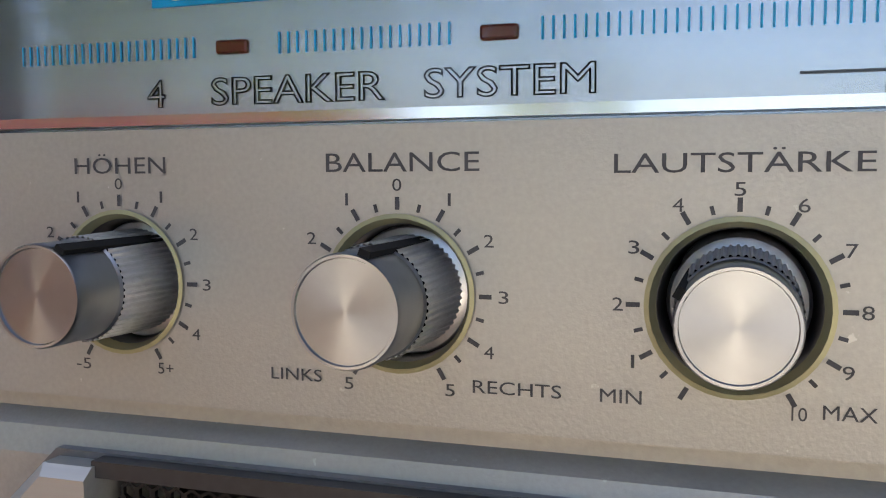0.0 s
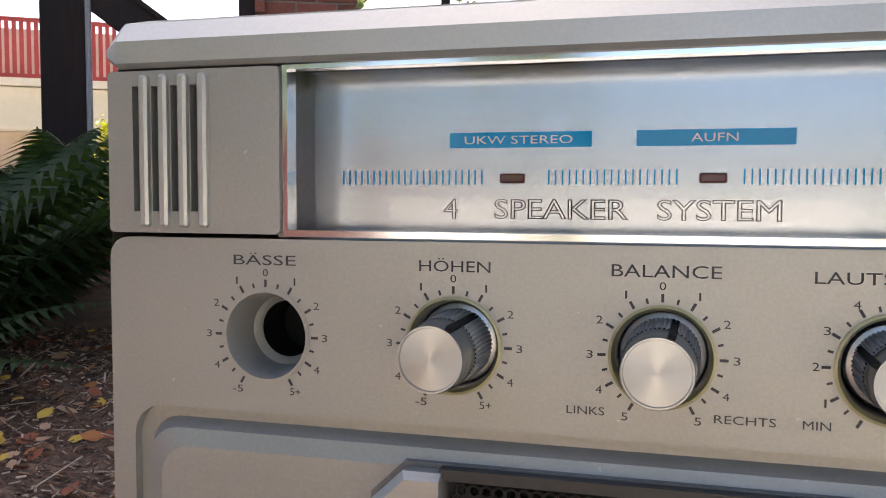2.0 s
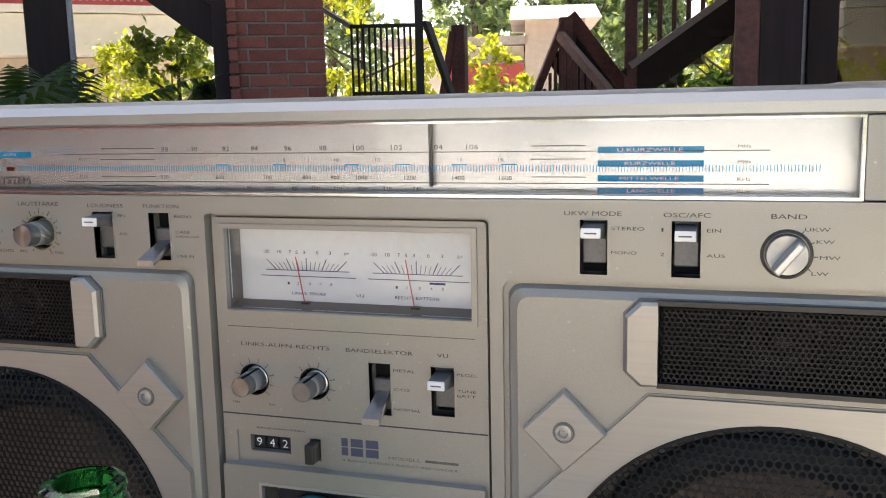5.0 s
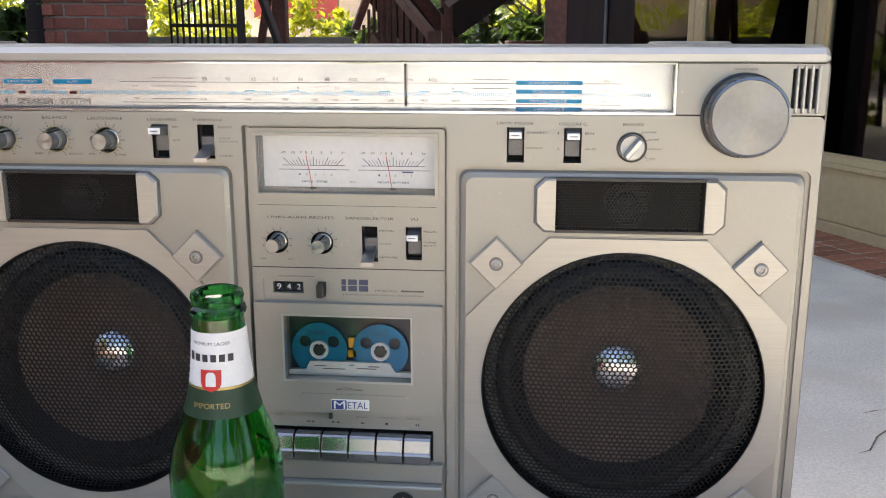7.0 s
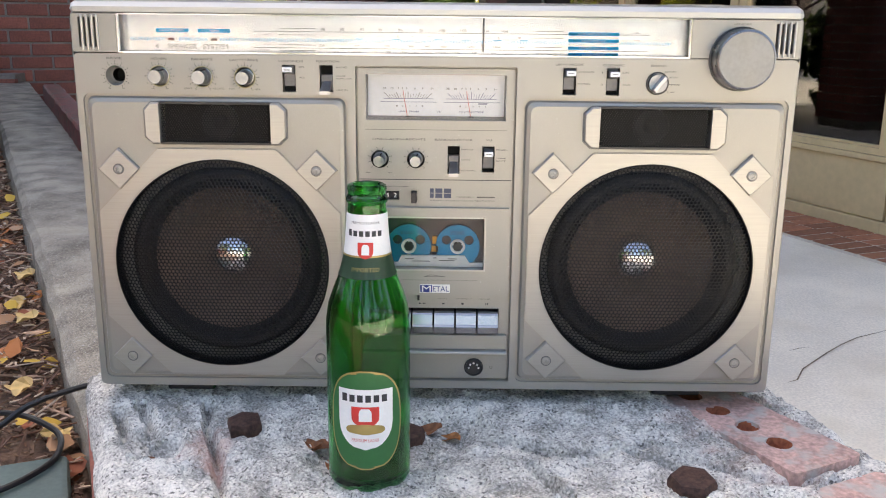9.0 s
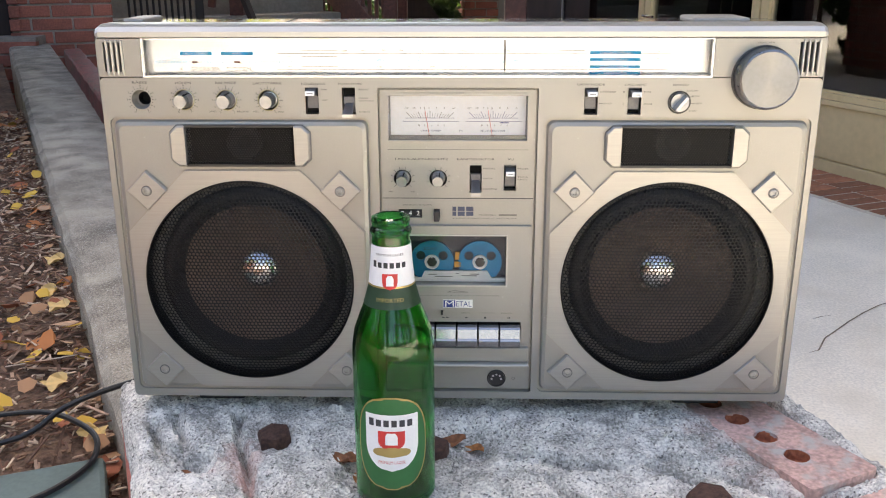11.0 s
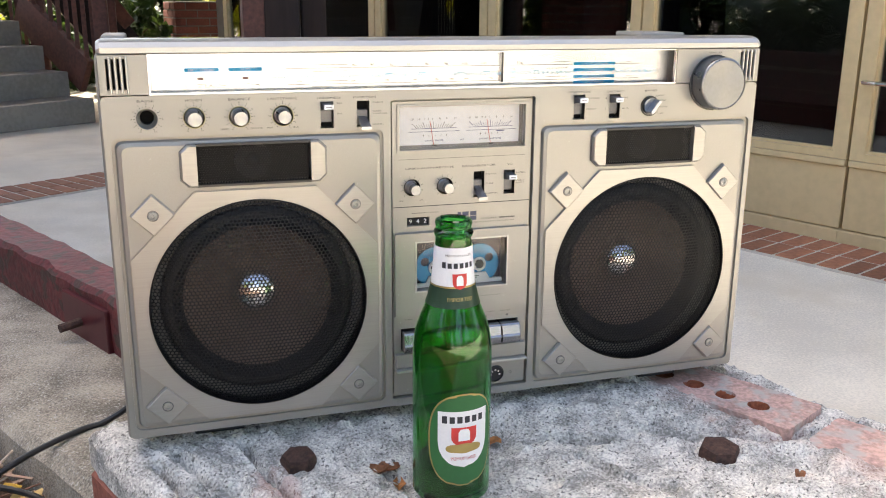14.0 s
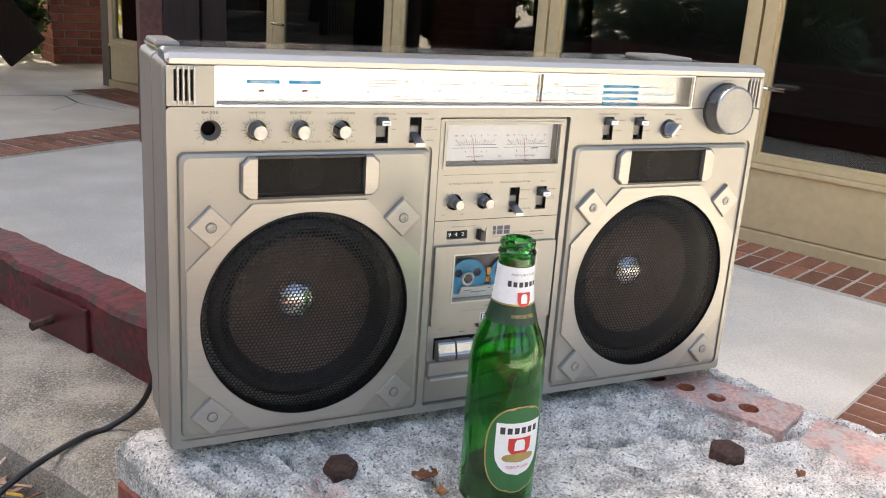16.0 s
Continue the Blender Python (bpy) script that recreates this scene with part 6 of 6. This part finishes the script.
gg.matrix_world = Matrix.Translation((0.162, -0.362, 0.350)) @ Matrix.Scale(1.24, 4) @ Matrix.Translation((-0.162, 0.362, -0.350))

# short newel with a sloping brace
nb = thing("newel_post", "short brown timber newel with a sloping brace", "post")
bar(nb, "newel", (-1.70, 6.10, GROUND), (-1.70, 6.10, 0.93), 0.10, 0.10, brown_wood)
bar(nb, "brace", (-1.88, 6.05, 0.10), (-1.73, 6.05, 0.88), 0.05, 0.05, brown_wood)

# iron fence
fe = thing("iron_fence", "black iron fence with upright bars", "fence")
A, B = Vector((-2.29, 5.50, 0)), Vector((-1.86, 5.60, 0))
for z in (0.90, 0.45):
    bar(fe, "rail", A + Vector((0, 0, z)), B + Vector((0, 0, z)), 0.025, 0.025, black_iron)
for k in range(12):
    q = A.lerp(B, k / 11)
    bar(fe, "bar", q + Vector((0, 0, GROUND)), q + Vector((0, 0, 0.90)), 0.014, 0.014, black_iron)
bar(fe, "return_rail", A + Vector((0, 0, 0.90)), A + Vector((-0.35, 0.2, 1.08)), 0.03, 0.03, black_iron)
pk = thing("leaning_board", "dark board leaning against the iron post", "board")
bar(pk, "board", (-1.44, 5.5, 0.0), (-1.76, 5.52, 0.91), 0.10, 0.03, dark_wood)

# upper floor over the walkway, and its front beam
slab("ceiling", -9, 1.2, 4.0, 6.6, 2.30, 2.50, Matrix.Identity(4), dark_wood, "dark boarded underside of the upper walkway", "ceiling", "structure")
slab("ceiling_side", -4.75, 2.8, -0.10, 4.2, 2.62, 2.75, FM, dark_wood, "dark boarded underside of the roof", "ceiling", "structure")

# unseen slab, added overhead and sized to keep direct sun off radio and paving
slab("ceiling_upper", -9.0, 3.4, 2.15, 7.2, 4.60, 4.75, Matrix.Identity(4), dark_wood, "unseen dark slab added overhead to keep the sun off the court", "ceiling", "structure")
# second unseen slab, added so its shadow covers the ground by the stairs
slab("ceiling_stair", -4.3, 1.2, 7.21, 10.4, 4.60, 4.75, Matrix.Identity(4), dark_wood, "unseen dark slab added overhead to shade the ground by the stairs", "ceiling", "structure")

# ---- plants ----
def leaf_mat(name, c, through=0.5):
    m = mat(name, c, 0.5, 0, 0.3, 30, 4)
    nt = m.node_tree
    tl, mx = nt.nodes.new("ShaderNodeBsdfTranslucent"), nt.nodes.new("ShaderNodeMixShader")
    tl.inputs[0].default_value = (c[0] * 2.6, c[1] * 2.2, c[2] * 1.2, 1)
    mx.inputs[0].default_value = through
    nt.links.new(nt.nodes["Principled BSDF"].outputs[0], mx.inputs[1])
    nt.links.new(tl.outputs[0], mx.inputs[2])
    nt.links.new(mx.outputs[0], nt.nodes["Material Output"].inputs["Surface"])
    return m


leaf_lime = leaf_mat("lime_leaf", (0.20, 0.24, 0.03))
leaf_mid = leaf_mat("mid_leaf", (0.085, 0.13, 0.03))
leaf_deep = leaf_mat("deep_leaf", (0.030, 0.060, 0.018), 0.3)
conifer = leaf_mat("conifer_leaf", (0.12, 0.17, 0.085), 0.4)
trunk_m = mat("tree_bark", (0.09, 0.06, 0.045), 0.9, 0, 0.3, 40, 6, 0.01)


def crown_mesh(rng, blobs, leaf, count):
    """Many small leaves gathered in uneven clumps."""
    vs, fs = [], []
    clumps = []
    for cx, cy, cz, r in blobs:
        for _ in range(10):
            d = Vector((rng.gauss(0, 1), rng.gauss(0, 1), rng.gauss(0, 1))).normalized() * r * rng.uniform(0.35, 1.05)
            clumps.append((Vector((cx, cy, cz)) + d, r * rng.uniform(0.18, 0.42)))
    for _ in range(count):
        c2, r = rng.choice(clumps)
        p = c2 + Vector((rng.gauss(0, 0.5), rng.gauss(0, 0.5), rng.gauss(0, 0.45))) * r
        m = Euler((rng.uniform(-1.2, 1.2), rng.uniform(-1.2, 1.2), rng.uniform(0, 6.28))).to_matrix()
        l = leaf * rng.uniform(0.6, 1.4)
        k = len(vs)
        vs += [tuple(p + m @ Vector(q)) for q in ((-l / 2, 0, 0), (0, -l * 0.28, 0.06 * l), (l / 2, 0, 0), (0, l * 0.28, 0.06 * l))]
        fs.append((k, k + 1, k + 2, k + 3))
    me = bpy.data.meshes.new("crown")
    me.from_pydata(vs, [], fs)
    return me


def tree(name, x, y, height, spread, material, label, seed, leaf=0.12, count=3500, z=GROUND, low=0.25, tall=False):
    rng = random.Random(seed)
    t = thing(name, label, "tree" if name == "tree" else "shrub", (x, y, z))
    part("trunk", tube([(0, 0, 0), (0.03 * height, 0, height * 0.3), (0.0, 0.02 * height, height * 0.65), (0.02, 0, height * 0.9)], lambda f: height * 0.022 * (1 - 0.8 * f), 8), trunk_m, t)
    for k in range(5):
        a = rng.uniform(0, 6.28)
        h = height * rng.uniform(0.3, 0.7)
        part("limb", tube([(0, 0, h), (spread * 0.35 * math.cos(a), spread * 0.35 * math.sin(a), h + height * 0.08), (spread * 0.7 * math.cos(a), spread * 0.7 * math.sin(a), h + height * 0.18)], lambda f: height * 0.010 * (1 - 0.7 * f), 6), trunk_m, t)
    blobs = []
    for k in range(24 if tall else 9):
        f = rng.random()
        w = spread * (1.05 - f) if tall else spread * (0.4 + 0.6 * math.sin(math.pi * (0.15 + 0.75 * f)))
        a = rng.uniform(0, 6.28)
        blobs.append((0.6 * w * math.cos(a), 0.6 * w * math.sin(a), height * (low + (1 - low) * f), w * rng.uniform(0.35, 0.6)))
    me = crown_mesh(rng, blobs, leaf, count)
    me.materials.append(material)
    c2 = new("crown", me)
    c2.parent = t
    return t


GREEN = ((-6.2, 8.0, 1.5, 0.9, leaf_lime, 11, 0.07, 4500), (-5.0, 7.4, 1.35, 0.9, leaf_lime, 12, 0.06, 4500), (-3.75, 5.6, 1.45, 0.55, leaf_mid, 13, 0.06, 3500), (-3.9, 9.6, 2.0, 1.2, leaf_lime, 14, 0.09, 4500),
         (-2.6, 9.9, 1.5, 0.8, leaf_lime, 15, 0.08, 4000), (0.2, 9.5, 1.9, 0.7, leaf_lime, 16, 0.08, 3000), (1.3, 8.9, 1.5, 0.9, leaf_lime, 17, 0.09, 3000), (2.1, 7.4, 2.2, 1.0, leaf_lime, 18, 0.09, 3500), (3.3, 9.2, 3.0, 1.6, leaf_lime, 19, 0.12, 4000), (-1.6, 12.5, 1.5, 0.7, leaf_lime, 20, 0.09, 2500))
for x, y, h, s, m, seed, lf, n in GREEN:
    tree("shrub", x, y, h, s, m, "sunlit yellow-green shrub beyond the walkway", seed, lf, n, low=0.05)
for x, y, h, s, seed in ((-9.5, 21, 8.0, 2.6, 31), (-6.0, 22, 6.2, 1.9, 32), (-3.4, 25, 6.2, 2.2, 33), (-8.2, 30, 8.0, 3.4, 34), (3.5, 24, 8.0, 3.0, 35), (-1.6, 22, 5.6, 1.7, 36), (-5.0, 31, 8.0, 3.4, 37), (0.5, 29, 8.0, 3.0, 38)):
    tree("tree", x, y, h, s, conifer, "tall hazy green tree in the distance", seed, 0.22, 8000, low=0.04, tall=True)
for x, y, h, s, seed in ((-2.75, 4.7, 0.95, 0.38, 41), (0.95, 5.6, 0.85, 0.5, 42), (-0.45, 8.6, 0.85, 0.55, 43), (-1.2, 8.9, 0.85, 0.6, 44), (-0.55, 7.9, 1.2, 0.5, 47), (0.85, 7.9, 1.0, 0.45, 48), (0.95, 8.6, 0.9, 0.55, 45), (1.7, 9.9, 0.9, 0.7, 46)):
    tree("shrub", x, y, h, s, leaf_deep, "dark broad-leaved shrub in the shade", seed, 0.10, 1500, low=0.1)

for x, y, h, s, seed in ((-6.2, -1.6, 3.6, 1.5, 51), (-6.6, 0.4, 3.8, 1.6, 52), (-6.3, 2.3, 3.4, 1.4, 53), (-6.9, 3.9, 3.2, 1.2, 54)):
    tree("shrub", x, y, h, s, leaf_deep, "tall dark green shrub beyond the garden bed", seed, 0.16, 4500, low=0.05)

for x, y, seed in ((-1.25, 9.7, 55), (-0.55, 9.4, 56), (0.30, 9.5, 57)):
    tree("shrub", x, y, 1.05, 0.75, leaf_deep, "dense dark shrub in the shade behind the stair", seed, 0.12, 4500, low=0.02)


def fern(x, y, z, size, seed, upright=False, label="dark green fern growing in the mulch"):
    rng = random.Random(seed)
    f = thing("fern", label, "fern", (x, y, z), "ferns in the bed")
    for k in range(16):
        a, lean, l = rng.uniform(0, 6.28), rng.uniform(0.15, 0.75) if upright else rng.uniform(0.5, 1.2), size * rng.uniform(0.7, 1.15)
        vs, fs = [], []
        n = 22
        spine = []
        for i in range(n + 1):
            t = i / n
            r, h = l * (t * math.sin(lean) + 0.18 * t * t), l * (t * math.cos(lean) - 0.42 * t * t) + 0.06 * size
            spine.append(Vector((r * math.cos(a), r * math.sin(a), h)))
        vs = [tuple(p) for p in spine]
        side = Vector((-math.sin(a), math.cos(a), 0))
        fwd = Vector((math.cos(a), math.sin(a), -0.15))
        for i in range(n):
            p, q2 = spine[i], spine[i + 1]
            wl = l * 0.17 * math.sin(math.pi * min(1, 0.12 + 0.88 * (i + 1) / n)) + 0.004
            for sgn in (-1, 1):
                q = len(vs)
                tip = p + side * sgn * wl + fwd * wl * 0.35 + Vector((0, 0, -wl * 0.2))
                vs += [tuple(p + side * sgn * wl * 0.5), tuple(tip), tuple(p + (q2 - p) * 0.55 + side * sgn * wl * 0.42)]
                fs.append((i, q, q + 1, q + 2, i + 1))
        me = bpy.data.meshes.new("frond")
        me.from_pydata(vs, [], fs)
        me.materials.append(leaf_deep)
        o = new("frond", me)
        o.parent = f
    return f


for k, (x, y, s) in enumerate(((-1.72, 1.18, 0.62), (-2.25, 1.55, 0.75), (-2.75, 1.95, 0.8), (-2.6, 1.05, 0.8), (-2.2, 0.6, 0.7), (-3.2, 2.75, 0.9), (-3.5, 2.1, 0.9), (-4.1, 3.0, 1.0), (-3.6, 3.6, 1.0), (-2.9, 3.1, 0.6), (-1.98, 1.62, 0.95), (-2.15, 2.00, 1.05), (-2.40, 2.45, 1.1), (-2.60, 2.75, 1.15))):
    fern(x, y, -0.14, s, 60 + k, k > 9)

# ---- distance ----
white_wall = mat("white_render", (0.75, 0.70, 0.62), 0.8, 0, 0.05, 10, 1)
tan_wall = mat("tan_render", (0.50, 0.40, 0.33), 0.8, 0, 0.08, 10, 1)
roof_m = mat("roof_tile", (0.40, 0.34, 0.30), 0.8, 0, 0.15, 20, 2)
pink_rail = mat("red_paint", (0.40, 0.06, 0.06), 0.6)
wb = thing("white_building", "white building with a red balcony rail in the sun", "building", (-8.6, 9.6, 0), rz=37)
part("wall", box(-2.2, 2.2, 0, 3.0, GROUND, 1.10, 0.02), tan_wall, wb)
part("upper_wall", box(-2.4, 2.4, -0.5, 3.0, 1.10, 1.62, 0.02), white_wall, wb)
part("balcony_floor", box(-2.4, 2.4, -0.6, 0.2, 1.63, 1.72), white_wall, wb)
for k in range(58):
    part("balcony_bar", box(-2.38 + 0.082 * k, -2.33 + 0.082 * k, -0.58, -0.55, 1.74, 2.40), pink_rail, wb)
for z in (1.72, 2.40):
    part("balcony_rail", box(-2.40, 2.40, -0.59, -0.54, z, z + 0.05), pink_rail, wb)
part("back_wall", box(-2.4, 2.4, 0.6, 3.0, 1.73, 2.5), tan_wall, wb)
hs = thing("house", "tan house with a pale gabled roof among the trees", "house", (-2.6, 15.0, 0), rz=12)
part("wall", box(-0.5, 0.5, 0, 2.5, GROUND, 1.75), tan_wall, hs)
bm = bmesh.new()
pr = [[bm.verts.new(v) for v in ((x, -0.25, 1.74), (x, 2.7, 1.74), (x, 1.2, 2.10))] for x in (-0.75, 0.75)]
for k in range(3):
    bm.faces.new((pr[0][k], pr[0][(k + 1) % 3], pr[1][(k + 1) % 3], pr[1][k]))
bm.faces.new(pr[0]), bm.faces.new(pr[1])
part("roof", bm, roof_m, hs)
part("wing", box(-2.8, -0.52, 0.3, 2.5, GROUND, 1.35), white_wall, hs)
part("wing_roof", box(-3.0, -0.45, 0.0, 2.7, 1.36, 1.50), roof_m, hs)
part("balcony", box(-1.9, -0.52, 0.0, 0.3, 0.70, 1.05), pink_rail, hs)

# behind the camera: boarded wall with a hedge on it, seen in the shop windows
BW = pose(-4.6, -3.2, 0, 0, 0, -67)
bwall = thing("wall_boards", "dark brown boarded planter wall across the court", "wall")
bwall["kind"] = "structure"
bwall.matrix_world = BW
part("core", box(-5, 4.5, -0.12, -0.03, GROUND, 0.82), dark_wood, bwall)
for k in range(8):
    part("board", box(-5, 4.5, -0.028, 0.0, -0.10 + 0.115 * k, 0.008 + 0.115 * k, 0.003, 1), red_wood, bwall)
for k in range(6):
    q = BW @ Vector((-4.2 + 1.6 * k, -0.9, 0))
    tree("shrub", q.x, q.y, 1.7, 1.0, leaf_mid, "clipped green hedge on the planter wall", 80 + k, 0.10, 2200, z=0.2, low=0.2)

for k, (x, y, h, s) in enumerate(((-7.5, -7.5, 5.5, 2.2), (-4.6, -8.4, 4.8, 1.9), (-2.0, -8.8, 5.2, 1.35), (2.1, -8.6, 5.4, 1.5), (5.0, -8.0, 5.0, 2.2), (8.5, -6.5, 5.6, 2.4))):
    tree("tree", x, y, h, s, leaf_mid, "leafy green tree across the court", 90 + k, 0.22, 5000, low=0.12)

# ---- small pieces of walls and paving ----
brick_wall("wall_pier", pose(-2.37, 4.00, 0, 0, 0, 25), 0.5075, -0.40, 1.35, "red brick pier with pale mortar joints", True, 0.4725)
brick_wall("wall_pier_far", pose(-0.04, 7.66, 0, 0, 0, 10), 0.4725, -0.46, 0.35, "shaded red brick pier among dark shrubs", True, 0.4725)
brick_wall("wall_low", pose(-3.60, 3.70, 0, 0, 0, 8), 1.42, -0.30, 0.05, "low red brick wall beside the pier", False, 0.2)
for nm, m, ln, _ in BANDS:
    band(nm, m, ln)
BLOCK_M = pose(c.x, c.y, 0, 0, 0, ANG)
for k in range(3):
    z = -0.0925 - 0.0675 * k
    for fm, ln in ((BLOCK_M @ pose(-WID / 2, LEN / 2, 0, 0, 0, -90), LEN), (BLOCK_M @ pose(-WID / 2, -LEN / 2, 0), WID)):
        x = 0.0
        first = True
        while x < ln - 0.06:
            w = 0.1015 if (first and k % 2) or ln - x < 0.19 else 0.203
            bk = new("brick", HALF_ME if w < 0.2 else BRICK_ME)
            bk.parent = pier
            bk.matrix_world = fm @ pose(x + w / 2, random.uniform(-0.002, 0.002), z, 0, 0, random.uniform(-0.5, 0.5))
            x += w
            first = False
